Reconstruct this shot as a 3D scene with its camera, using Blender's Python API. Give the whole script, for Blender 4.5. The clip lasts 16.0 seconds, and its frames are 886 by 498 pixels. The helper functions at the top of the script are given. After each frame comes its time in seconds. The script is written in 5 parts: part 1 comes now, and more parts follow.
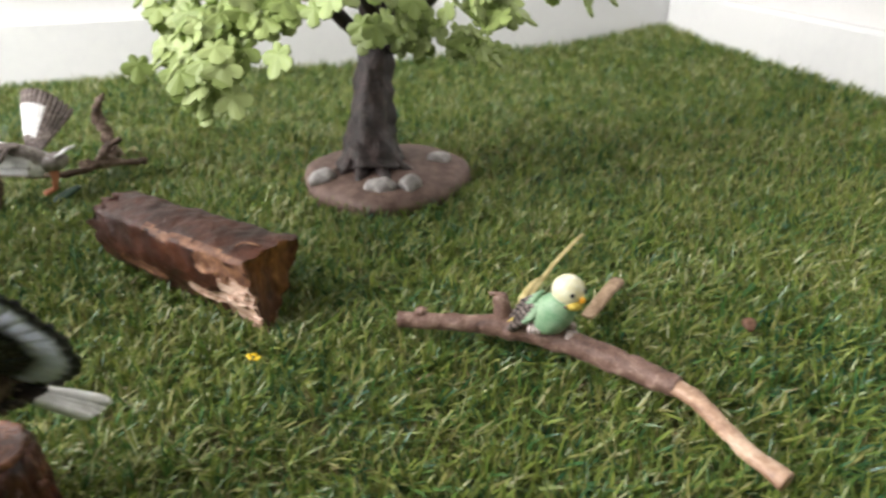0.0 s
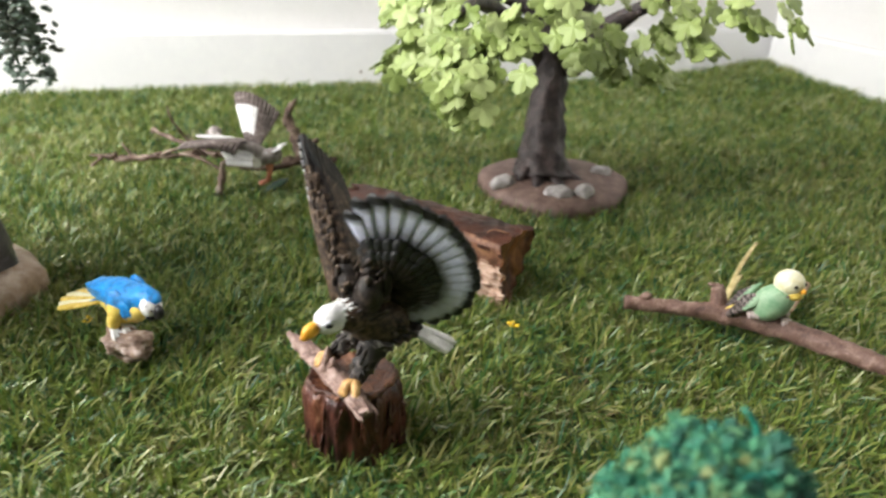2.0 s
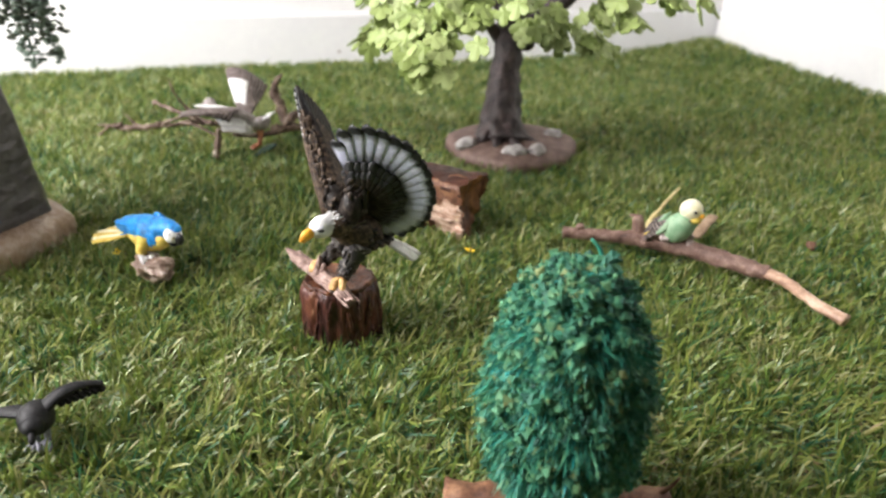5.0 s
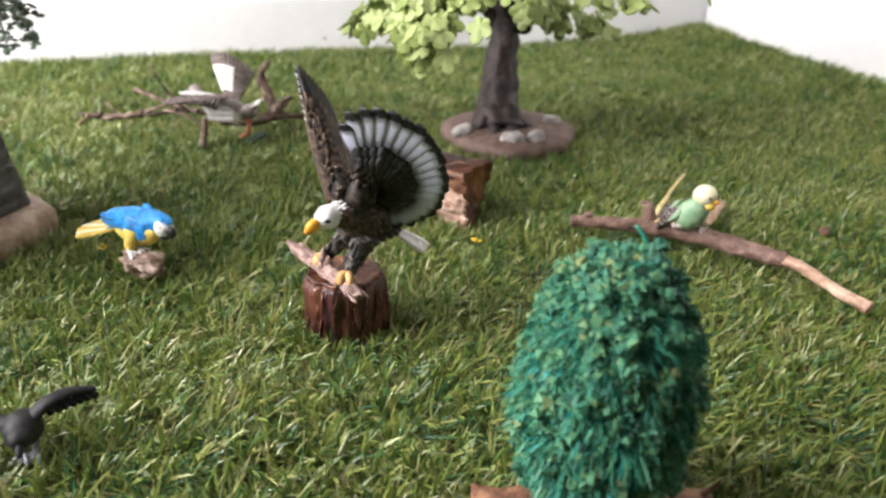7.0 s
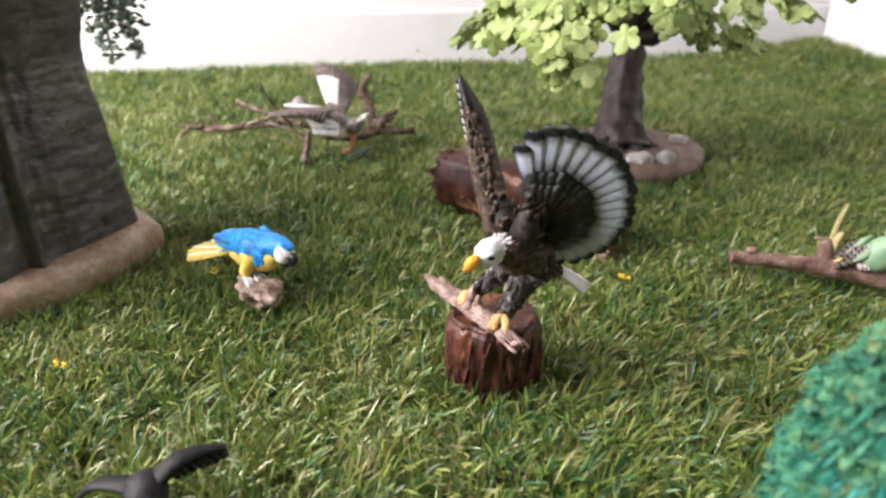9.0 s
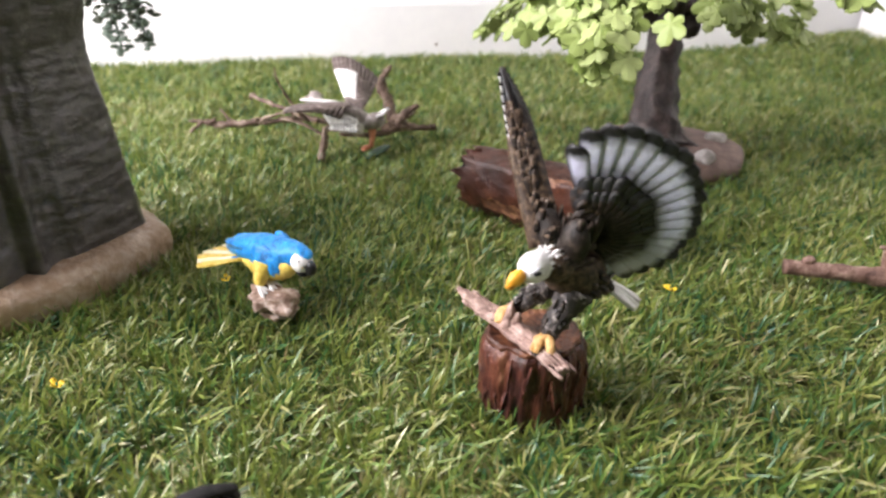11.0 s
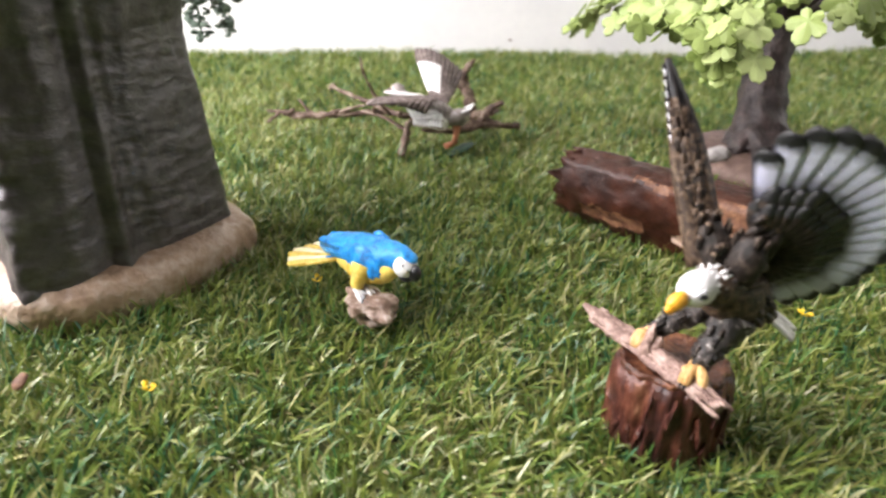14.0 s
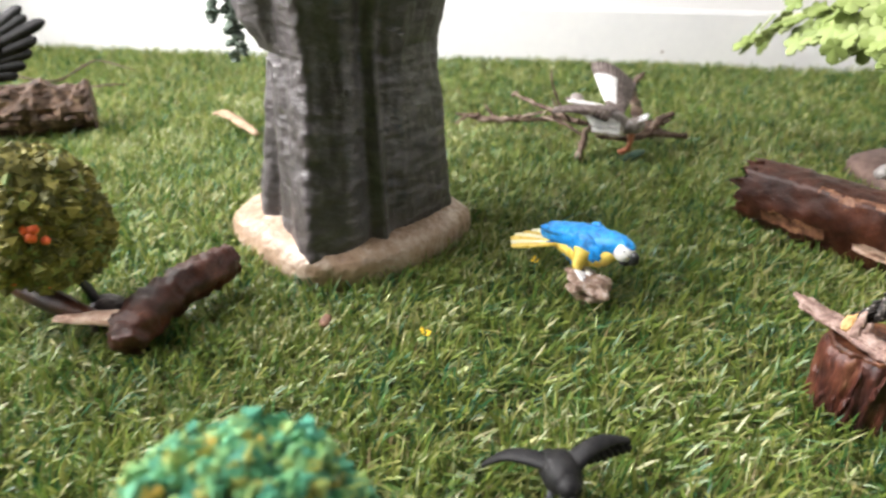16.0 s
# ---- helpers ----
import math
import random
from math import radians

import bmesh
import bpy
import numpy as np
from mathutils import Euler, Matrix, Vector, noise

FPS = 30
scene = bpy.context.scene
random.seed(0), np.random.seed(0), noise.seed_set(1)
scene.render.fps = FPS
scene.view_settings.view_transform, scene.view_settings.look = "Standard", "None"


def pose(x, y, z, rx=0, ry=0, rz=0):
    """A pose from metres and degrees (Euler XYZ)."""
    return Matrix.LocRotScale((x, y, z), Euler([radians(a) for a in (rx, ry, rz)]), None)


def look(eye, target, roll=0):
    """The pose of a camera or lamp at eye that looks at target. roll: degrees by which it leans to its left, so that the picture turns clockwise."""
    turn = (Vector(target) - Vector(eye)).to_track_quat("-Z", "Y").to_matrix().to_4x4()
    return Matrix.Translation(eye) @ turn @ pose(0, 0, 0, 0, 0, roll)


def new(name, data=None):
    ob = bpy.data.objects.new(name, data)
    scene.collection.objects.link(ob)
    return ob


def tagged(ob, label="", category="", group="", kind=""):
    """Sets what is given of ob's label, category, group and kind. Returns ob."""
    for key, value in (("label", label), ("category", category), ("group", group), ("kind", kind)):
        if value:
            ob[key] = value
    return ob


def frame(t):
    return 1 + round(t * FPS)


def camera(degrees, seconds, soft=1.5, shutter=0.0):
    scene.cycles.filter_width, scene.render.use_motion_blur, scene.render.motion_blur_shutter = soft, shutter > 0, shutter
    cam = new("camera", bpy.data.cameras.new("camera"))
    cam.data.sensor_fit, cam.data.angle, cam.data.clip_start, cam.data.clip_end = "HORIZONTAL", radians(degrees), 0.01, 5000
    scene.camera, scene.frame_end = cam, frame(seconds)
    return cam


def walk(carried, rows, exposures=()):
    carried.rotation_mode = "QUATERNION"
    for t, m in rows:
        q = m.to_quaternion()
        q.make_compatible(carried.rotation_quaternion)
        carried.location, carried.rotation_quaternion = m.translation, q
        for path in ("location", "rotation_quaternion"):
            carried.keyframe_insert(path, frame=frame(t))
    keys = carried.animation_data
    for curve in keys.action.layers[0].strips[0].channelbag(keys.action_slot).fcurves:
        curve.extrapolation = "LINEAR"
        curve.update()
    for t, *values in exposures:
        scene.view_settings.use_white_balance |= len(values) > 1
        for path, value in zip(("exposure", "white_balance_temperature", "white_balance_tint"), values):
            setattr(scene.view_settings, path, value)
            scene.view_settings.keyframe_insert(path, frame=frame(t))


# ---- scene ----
cam = camera(67.10, 16.0, soft=2.4, shutter=0.5)
cam.data.dof.use_dof, cam.data.dof.focus_distance, cam.data.dof.aperture_fstop = True, 0.27, 13.0
PATH = [
    (0, (0.0246, 0.0165, 0.1581), (-0.0476, 1.7919, -0.7599), -0.89),
    (0.5, (0.0003, 0.0066, 0.1639), (-0.1205, 1.7781, -0.7565), 0.03),
    (1, (-0.0219, -0.0137, 0.1699), (-0.1997, 1.7585, -0.7399), 0.34),
    (1.5, (-0.0469, -0.0304, 0.1704), (-0.2206, 1.7472, -0.7295), 1.13),
    (2, (-0.0685, -0.0411, 0.1672), (-0.2225, 1.7561, -0.6966), 1.31),
    (2.5, (-0.0810, -0.0511, 0.1603), (-0.2376, 1.7455, -0.7045), 1.30),
    (3, (-0.0844, -0.0619, 0.1604), (-0.2600, 1.7303, -0.7097), 1.33),
    (3.5, (-0.0778, -0.0840, 0.1650), (-0.2203, 1.7078, -0.7119), 2.00),
    (4, (-0.0670, -0.1034, 0.1651), (-0.1863, 1.6765, -0.7390), 1.65),
    (4.5, (-0.0591, -0.1141, 0.1702), (-0.1704, 1.6679, -0.7311), 1.24),
    (4.7, (-0.0553, -0.1135, 0.1724), (-0.1611, 1.6713, -0.7239), 1.15),
    (7, (-0.0692, -0.0984, 0.1644), (-0.1053, 1.6771, -0.7557), 1.20),
    (7.5, (-0.0792, -0.0940, 0.1630), (-0.1802, 1.6858, -0.7436), 0.55),
    (8, (-0.0879, -0.0837, 0.1551), (-0.2181, 1.6935, -0.7530), 0.54),
    (8.5, (-0.1039, -0.0734, 0.1551), (-0.3000, 1.7067, -0.7354), 0.15),
    (9, (-0.1114, -0.0619, 0.1536), (-0.3170, 1.7207, -0.7295), 0.58),
    (11.5, (-0.1276, -0.0367, 0.1457), (-0.3850, 1.7318, -0.7522), 0.69),
    (12, (-0.1354, -0.0341, 0.1436), (-0.4255, 1.7303, -0.7525), 1.14),
    (12.5, (-0.1442, -0.0281, 0.1404), (-0.4607, 1.7328, -0.7535), 1.45),
    (13, (-0.1478, -0.0243, 0.1369), (-0.4452, 1.7347, -0.7671), 1.91),
    (13.5, (-0.1508, -0.0230, 0.1371), (-0.4666, 1.7283, -0.7758), 1.67),
    (14, (-0.1532, -0.0221, 0.1396), (-0.5046, 1.7285, -0.7614), 1.41),
    (14.5, (-0.1601, -0.0251, 0.1410), (-0.5694, 1.7163, -0.7535), 1.09),
    (15, (-0.1707, -0.0404, 0.1435), (-0.6434, 1.6800, -0.7603), 1.22),
    (15.5, (-0.1838, -0.0626, 0.1533), (-0.7542, 1.6285, -0.7494), 1.07),
    (16, (-0.1917, -0.0826, 0.1537), (-0.8198, 1.5894, -0.7462), 0.95),
]
EXPOSURES = [(0, -0.42, 6500, 10), (2.0, -0.42, 6500, 9), (4.5, -0.28, 6500, 12), (7.0, -0.24, 6500, 16), (9.0, -0.24, 6500, 18), (12.5, -0.08, 6500, 18), (14.5, -0.08, 6500, 15), (16.0, -0.24, 6500, 12)]
walk(cam, [(t, look(eye, target, roll)) for t, eye, target, roll in PATH], EXPOSURES)

# ---- light ----
world = bpy.data.worlds.new("sky")
scene.world = world
world.use_nodes = True
_n = world.node_tree.nodes
_sky = _n.new("ShaderNodeTexSky")
_sky.sky_type, _sky.sun_disc = "NISHITA", False
_sky.sun_elevation, _sky.sun_rotation = radians(40), radians(-100)
_n["Background"].inputs["Strength"].default_value = 0.1
world.node_tree.links.new(_sky.outputs[0], _n["Background"].inputs["Color"])
scene.view_settings.exposure = 0.0
WINDOW_POWER = 38.5

# ---- room frame: u runs along the back wall, v along the side wall, from their corner ----
CX, CY = 0.281, 0.9150
UX, UY, VX, VY = -0.958, -0.287, 0.287, -0.958
MAT_Z = -0.0108


def room(u, v, z):
    return Vector((CX + u * UX + v * VX, CY + u * UY + v * VY, z))


def room_uv(x, y):
    dx, dy = x - CX, y - CY
    return dx * UX + dy * UY, dx * VX + dy * VY


def mat_height(x, y):
    """How far the grass mat rides up over its backing's level: against the side wall and into the corner."""
    u, v = room_uv(x, y)
    side = 0.018 * np.exp(-(u / 0.10) ** 2)
    nook = 0.005 * np.exp(-((u - 0.04) ** 2 + (v - 0.02) ** 2) / 0.16 ** 2)
    swell = 0.004 * np.sin(x * 9.0 + 1.0) * np.sin(y * 8.0) * np.clip((y - 0.5) * 4, 0, 1)
    back = 0.007 * np.exp(-(v / 0.09) ** 2)
    return side + nook + swell + back


# ---- materials ----
def links(tree, a, b):
    tree.links.new(a, b)


def material(name, stops, scale=120.0, rough=0.6, bump=0.3, fine=700.0, random=None, stretch=(1, 1, 1), metal=0.0, spec=0.5, depth=0.001, mixw=0.25):
    """A principled surface: a two-scale noise through a colour ramp, with a fine relief. random: 'island' or 'object' mixes in a tint for each piece."""
    m = bpy.data.materials.new(name)
    m.use_nodes = True
    t = m.node_tree
    n = t.nodes
    p = n["Principled BSDF"]
    p.inputs["Roughness"].default_value = rough
    p.inputs["Metallic"].default_value = metal
    p.inputs["Specular IOR Level"].default_value = spec
    co = n.new("ShaderNodeTexCoord")
    mp = n.new("ShaderNodeMapping")
    mp.inputs["Scale"].default_value = stretch
    links(t, co.outputs["Object"], mp.inputs["Vector"])
    big = n.new("ShaderNodeTexNoise")
    big.inputs["Scale"].default_value, big.inputs["Detail"].default_value = scale, 5.0
    small = n.new("ShaderNodeTexNoise")
    small.inputs["Scale"].default_value, small.inputs["Detail"].default_value = fine, 4.0
    links(t, mp.outputs[0], big.inputs["Vector"])
    links(t, mp.outputs[0], small.inputs["Vector"])
    add = n.new("ShaderNodeMath")
    add.operation = "MULTIPLY_ADD"
    links(t, small.outputs["Fac"], add.inputs[0])
    add.inputs[1].default_value = 0.45
    links(t, big.outputs["Fac"], add.inputs[2])
    off = n.new("ShaderNodeMath")
    off.operation = "MULTIPLY_ADD"
    off.inputs[1].default_value, off.inputs[2].default_value = 1.7, -0.75
    links(t, add.outputs[0], off.inputs[0])
    fac = off.outputs[0]
    if random:
        if random == "island":
            src = n.new("ShaderNodeNewGeometry").outputs["Random Per Island"]
        else:
            src = n.new("ShaderNodeObjectInfo").outputs["Random"]
        mix = n.new("ShaderNodeMath")
        mix.operation = "MULTIPLY_ADD"
        mix.inputs[1].default_value = mixw
        links(t, fac, mix.inputs[0])
        sc = n.new("ShaderNodeMath")
        sc.operation = "MULTIPLY_ADD"
        sc.inputs[1].default_value, sc.inputs[2].default_value = 0.9, 0.045 - mixw / 2
        links(t, src, sc.inputs[0])
        links(t, sc.outputs[0], mix.inputs[2])
        fac = mix.outputs[0]
    ramp = n.new("ShaderNodeValToRGB")
    el = ramp.color_ramp.elements
    while len(el) < len(stops):
        el.new(0.5)
    for e, (pos, col) in zip(el, stops):
        e.position, e.color = pos, (*col, 1)
    links(t, fac, ramp.inputs[0])
    links(t, ramp.outputs[0], p.inputs["Base Color"])
    if bump:
        b = n.new("ShaderNodeBump")
        b.inputs["Strength"].default_value, b.inputs["Distance"].default_value = bump, depth
        links(t, add.outputs[0], b.inputs["Height"])
        links(t, b.outputs[0], p.inputs["Normal"])
    return m


def two(a, b):
    return [(0.25, a), (0.75, b)]


BLADE = material("grass_blade", [(0.0, (0.020, 0.110, 0.050)), (0.16, (0.068, 0.162, 0.034)), (0.40, (0.150, 0.216, 0.038)), (0.70, (0.236, 0.286, 0.056)), (0.88, (0.34, 0.325, 0.115)), (1.0, (0.48, 0.51, 0.30))], 15, 0.36, 0, 160, "island", spec=0.6, mixw=0.42)
_t = BLADE.node_tree
_thin = _t.nodes.new("ShaderNodeBsdfTranslucent")
_mix = _t.nodes.new("ShaderNodeMixShader")
_mix.inputs[0].default_value = 0.20
_p = _t.nodes["Principled BSDF"]
links(_t, _p.inputs["Base Color"].links[0].from_socket, _thin.inputs["Color"])
links(_t, _p.outputs[0], _mix.inputs[1])
links(_t, _thin.outputs[0], _mix.inputs[2])
links(_t, _mix.outputs[0], _t.nodes["Material Output"].inputs["Surface"])
THATCH = material("thatch", [(0.0, (0.10, 0.11, 0.03)), (0.5, (0.22, 0.18, 0.07)), (1.0, (0.33, 0.235, 0.125))], 90, 0.6, 0, 500, "island")
BACKING = material("mat_backing", two((0.075, 0.095, 0.030), (0.150, 0.150, 0.060)), 150, 0.9, 0.4)
WALL = material("white_wall", two((0.68, 0.67, 0.655), (0.72, 0.71, 0.695)), 6, 0.7, 0.06, 220)
# for walls out of view: dark colour that keeps bounced fill light low
LOWBOUNCE_WALL = material("unseen_low_bounce_wall", two((0.13, 0.11, 0.10), (0.17, 0.15, 0.13)), 6, 0.7, 0.06, 220)
SKIRT = material("white_gloss_paint", two((0.74, 0.74, 0.74), (0.79, 0.79, 0.78)), 8, 0.35, 0.04, 120)
FLOOR = material("floor_board", two((0.22, 0.15, 0.09), (0.34, 0.24, 0.15)), 8, 0.45, 0.1, 80, stretch=(1, 6, 1))
# ceiling out of view: greyed so that it bounces less light down
CEIL = material("low_bounce_ceiling", two((0.42, 0.42, 0.41), (0.48, 0.48, 0.47)), 5, 0.8, 0.05, 150)
GLASS = bpy.data.materials.new("pane_glass")
GLASS.use_nodes = True
GLASS.node_tree.nodes["Principled BSDF"].inputs["Transmission Weight"].default_value = 1.0
GLASS.node_tree.nodes["Principled BSDF"].inputs["Roughness"].default_value = 0.0
BARK_DARK = material("dark_bark", [(0.1, (0.014, 0.005, 0.004)), (0.45, (0.044, 0.013, 0.007)), (0.80, (0.085, 0.026, 0.013)), (1.0, (0.20, 0.080, 0.038))], 70, 0.42, 0.7, 900, spec=0.4, depth=0.0010)
BARK_RED = material("red_brown_bark", [(0.1, (0.009, 0.003, 0.003)), (0.4, (0.040, 0.011, 0.008)), (0.7, (0.100, 0.030, 0.017)), (0.9, (0.17, 0.066, 0.036)), (1.0, (0.28, 0.14, 0.08))], 130, 0.42, 1.0, 600, stretch=(1, 1, 0.35), depth=0.0020)
CUT = material("cut_wood", [(0.1, (0.07, 0.026, 0.014)), (0.5, (0.19, 0.085, 0.045)), (0.9, (0.36, 0.19, 0.10))], 160, 0.6, 0.6, 700)
CUTDARK = material("dark_cut_wood", [(0.1, (0.026, 0.008, 0.004)), (0.5, (0.105, 0.034, 0.015)), (0.9, (0.26, 0.11, 0.05))], 150, 0.4, 0.9, 600, depth=0.0016)
HEART = material("orange_heartwood", [(0.1, (0.04, 0.013, 0.006)), (0.45, (0.13, 0.046, 0.016)), (0.9, (0.38, 0.17, 0.055))], 70, 0.45, 0.5, 500, stretch=(1.6, 1.6, 0.25))
PALE = material("splintered_pale_wood", [(0.15, (0.17, 0.075, 0.05)), (0.42, (0.50, 0.31, 0.22)), (0.8, (0.72, 0.55, 0.44))], 210, 0.6, 1.0, 900, stretch=(0.4, 0.4, 2.2))
TWIG = material("brown_twig_bark", [(0.1, (0.080, 0.042, 0.032)), (0.5, (0.190, 0.108, 0.082)), (0.9, (0.36, 0.25, 0.20))], 150, 0.6, 0.7, 900, depth=0.0010)
STRIPPED = material("stripped_branch_wood", [(0.1, (0.20, 0.105, 0.070)), (0.5, (0.45, 0.28, 0.185)), (0.9, (0.66, 0.48, 0.35))], 90, 0.45, 0.5, 600, stretch=(1, 1, 2.2))
BARK_ROUGH = material("flaking_brown_bark", [(0.1, (0.025, 0.014, 0.009)), (0.5, (0.085, 0.048, 0.030)), (0.85, (0.20, 0.125, 0.08)), (1.0, (0.34, 0.24, 0.17))], 160, 0.7, 0.9, 800)
DRIFT = material("weathered_driftwood", [(0.1, (0.040, 0.022, 0.015)), (0.5, (0.125, 0.076, 0.052)), (0.9, (0.36, 0.28, 0.22))], 110, 0.7, 0.9, 700)
STRAW = material("straw", two((0.42, 0.33, 0.13), (0.62, 0.52, 0.26)), 220, 0.6, 0.3)
CHIP = material("wood_chip", two((0.26, 0.17, 0.10), (0.42, 0.29, 0.19)), 200, 0.7, 0.6)
SAND = material("sand_base", [(0.1, (0.22, 0.140, 0.085)), (0.5, (0.36, 0.250, 0.170)), (0.9, (0.52, 0.42, 0.34))], 60, 0.40, 1.0, 300, depth=0.0030)
GREYBARK = material("grey_brown_fluted_bark", [(0.1, (0.022, 0.017, 0.017)), (0.5, (0.041, 0.033, 0.034)), (0.9, (0.082, 0.072, 0.075))], 60, 0.42, 0.7, 220, stretch=(0.8, 0.8, 1.5), spec=0.9, depth=0.0030)
MAPLEBARK = material("dark_grooved_bark", [(0.1, (0.013, 0.009, 0.009)), (0.5, (0.034, 0.022, 0.021)), (0.9, (0.085, 0.056, 0.052))], 110, 0.5, 1.0, 500, stretch=(1.0, 1.0, 0.6), depth=0.0020)
EARTH = material("red_brown_earth_base", two((0.11, 0.065, 0.052), (0.20, 0.13, 0.105)), 120, 0.65, 0.6)
PEBBLE = material("grey_stone", two((0.26, 0.24, 0.23), (0.46, 0.43, 0.42)), 160, 0.7, 0.5)
LEAF = material("light_green_leaf", [(0.0, (0.20, 0.28, 0.06)), (0.5, (0.31, 0.39, 0.12)), (1.0, (0.42, 0.50, 0.20))], 120, 0.5, 0.25, 500, "object")
SPRIG = material("grey_green_sprig", two((0.055, 0.085, 0.06), (0.16, 0.21, 0.165)), 240, 0.7, 0.5)
DARKSPRIG = material("dark_olive_sprig", two((0.022, 0.030, 0.018), (0.075, 0.090, 0.055)), 240, 0.7, 0.5)
TEAL = material("teal_bush_fibre", [(0.0, (0.012, 0.13, 0.095)), (0.35, (0.020, 0.24, 0.165)), (0.6, (0.05, 0.31, 0.20)), (0.82, (0.13, 0.28, 0.11)), (0.92, (0.02, 0.34, 0.30)), (1.0, (0.01, 0.44, 0.44))], 40, 0.5, 0, 400, "island", mixw=0.7)
CRUMB = material("bush_foam_crumb", [(0.0, (0.007, 0.066, 0.043)), (0.35, (0.020, 0.145, 0.082)), (0.70, (0.052, 0.195, 0.090)), (0.92, (0.085, 0.190, 0.078)), (1.0, (0.16, 0.19, 0.065))], 60, 0.7, 0, 400, "island", mixw=0.7)
OLIVE = material("olive_foam_crumb", [(0.0, (0.05, 0.055, 0.010)), (0.4, (0.13, 0.12, 0.018)), (0.8, (0.24, 0.21, 0.035)), (1.0, (0.10, 0.22, 0.07))], 90, 0.7, 0, 400, "island")
YELLOWGREEN = material("yellow_green_foam_crumb", [(0.0, (0.03, 0.20, 0.13)), (0.4, (0.08, 0.30, 0.14)), (0.75, (0.22, 0.34, 0.09)), (1.0, (0.48, 0.33, 0.05))], 90, 0.7, 0, 400, "island")
# foliage hues darkened: the shade between crumbs is put into the core colour
CORE = material("bush_gap_shade_core", two((0.006, 0.035, 0.025), (0.014, 0.07, 0.045)), 150, 0.9, 0.4)
OLIVECORE = material("olive_gap_shade_core", two((0.03, 0.028, 0.008), (0.06, 0.05, 0.012)), 150, 0.9, 0.4)
ORANGE = material("orange_fruit", two((0.60, 0.08, 0.015), (0.80, 0.16, 0.03)), 200, 0.5, 0.2)
YELLOW = material("yellow_petal", two((0.72, 0.46, 0.01), (0.85, 0.62, 0.03)), 300, 0.5, 0.2)
DEADLEAF = material("brown_dead_leaf", two((0.10, 0.045, 0.025), (0.20, 0.10, 0.055)), 300, 0.7, 0.4)
# painted figures
F_BROWN = material("painted_brown_feather", [(0.2, (0.020, 0.012, 0.008)), (0.5, (0.068, 0.042, 0.026)), (0.85, (0.165, 0.112, 0.072))], 560, 0.5, 0.8, 1700, spec=0.35, depth=0.0006)
F_DARK = material("painted_black_brown_feather", [(0.2, (0.007, 0.005, 0.004)), (0.6, (0.023, 0.016, 0.012)), (0.95, (0.085, 0.062, 0.047))], 380, 0.5, 0.8, 1500, spec=0.3, depth=0.0006)
F_BLACK = material("painted_black", two((0.006, 0.006, 0.007), (0.020, 0.020, 0.022)), 300, 0.38, 0.5, 1200, depth=0.0005)
F_MATTE = material("painted_matt_black", two((0.005, 0.005, 0.006), (0.014, 0.013, 0.013)), 300, 0.6, 0.4, 1200, spec=0.3, depth=0.0005)
F_WHITE = material("painted_white", two((0.66, 0.65, 0.64), (0.82, 0.81, 0.80)), 300, 0.5, 0.5, 1200, depth=0.0005)
F_GREYWHITE = material("painted_grey_white_band", [(0.1, (0.42, 0.42, 0.46)), (0.4, (0.70, 0.70, 0.74)), (0.8, (0.86, 0.86, 0.89))], 330, 0.5, 0.7, 1500, depth=0.0005)
F_BEAK = material("painted_orange_yellow", two((0.72, 0.31, 0.02), (0.85, 0.44, 0.04)), 250, 0.42, 0.2)
F_FOOT = material("painted_tan_foot", two((0.46, 0.25, 0.08), (0.70, 0.44, 0.18)), 350, 0.5, 0.8, 1200, depth=0.0006)
F_BLUE = material("painted_bright_blue", [(0.1, (0.004, 0.10, 0.30)), (0.45, (0.005, 0.235, 0.64)), (0.80, (0.012, 0.32, 0.78)), (0.92, (0.10, 0.42, 0.76)), (1.0, (0.55, 0.72, 0.85))], 320, 0.38, 0.8, 1100, depth=0.0008)
F_YELLOW = material("painted_yellow", two((0.62, 0.42, 0.05), (0.84, 0.66, 0.16)), 260, 0.45, 0.4, 1100, depth=0.0005)
F_PALEYELLOW = material("painted_pale_yellow", two((0.78, 0.72, 0.40), (0.86, 0.83, 0.66)), 200, 0.5, 0.3, 1100, depth=0.0005)
F_GREEN = material("painted_soft_green", two((0.19, 0.36, 0.20), (0.34, 0.49, 0.31)), 220, 0.45, 0.4, 1100, depth=0.0005)
F_PINK = material("painted_pinkish_grey", two((0.36, 0.28, 0.26), (0.60, 0.50, 0.47)), 260, 0.5, 0.5)
F_GREY = material("painted_grey_tan", [(0.2, (0.17, 0.14, 0.13)), (0.6, (0.32, 0.28, 0.26)), (0.95, (0.52, 0.49, 0.47))], 260, 0.55, 0.6, 1200, depth=0.0005)
F_TAUPE = material("painted_taupe_feather", [(0.2, (0.085, 0.062, 0.055)), (0.6, (0.17, 0.13, 0.115)), (0.95, (0.34, 0.29, 0.27))], 300, 0.55, 0.6, 1200, depth=0.0005)
F_ORANGE = material("painted_orange_leg", two((0.38, 0.14, 0.07), (0.52, 0.21, 0.11)), 250, 0.5, 0.3)
F_STONE = material("painted_brown_stone", [(0.1, (0.12, 0.07, 0.048)), (0.5, (0.26, 0.17, 0.125)), (0.9, (0.60, 0.50, 0.44))], 190, 0.5, 0.8, 700)
F_PERCH = material("painted_perch_bark", [(0.1, (0.11, 0.062, 0.05)), (0.45, (0.25, 0.155, 0.125)), (0.9, (0.46, 0.335, 0.285))], 230, 0.55, 1.0, 900, depth=0.0012)
F_CLAW = material("painted_silver_grey_claw", two((0.16, 0.16, 0.19), (0.34, 0.34, 0.40)), 300, 0.35, 0.4)
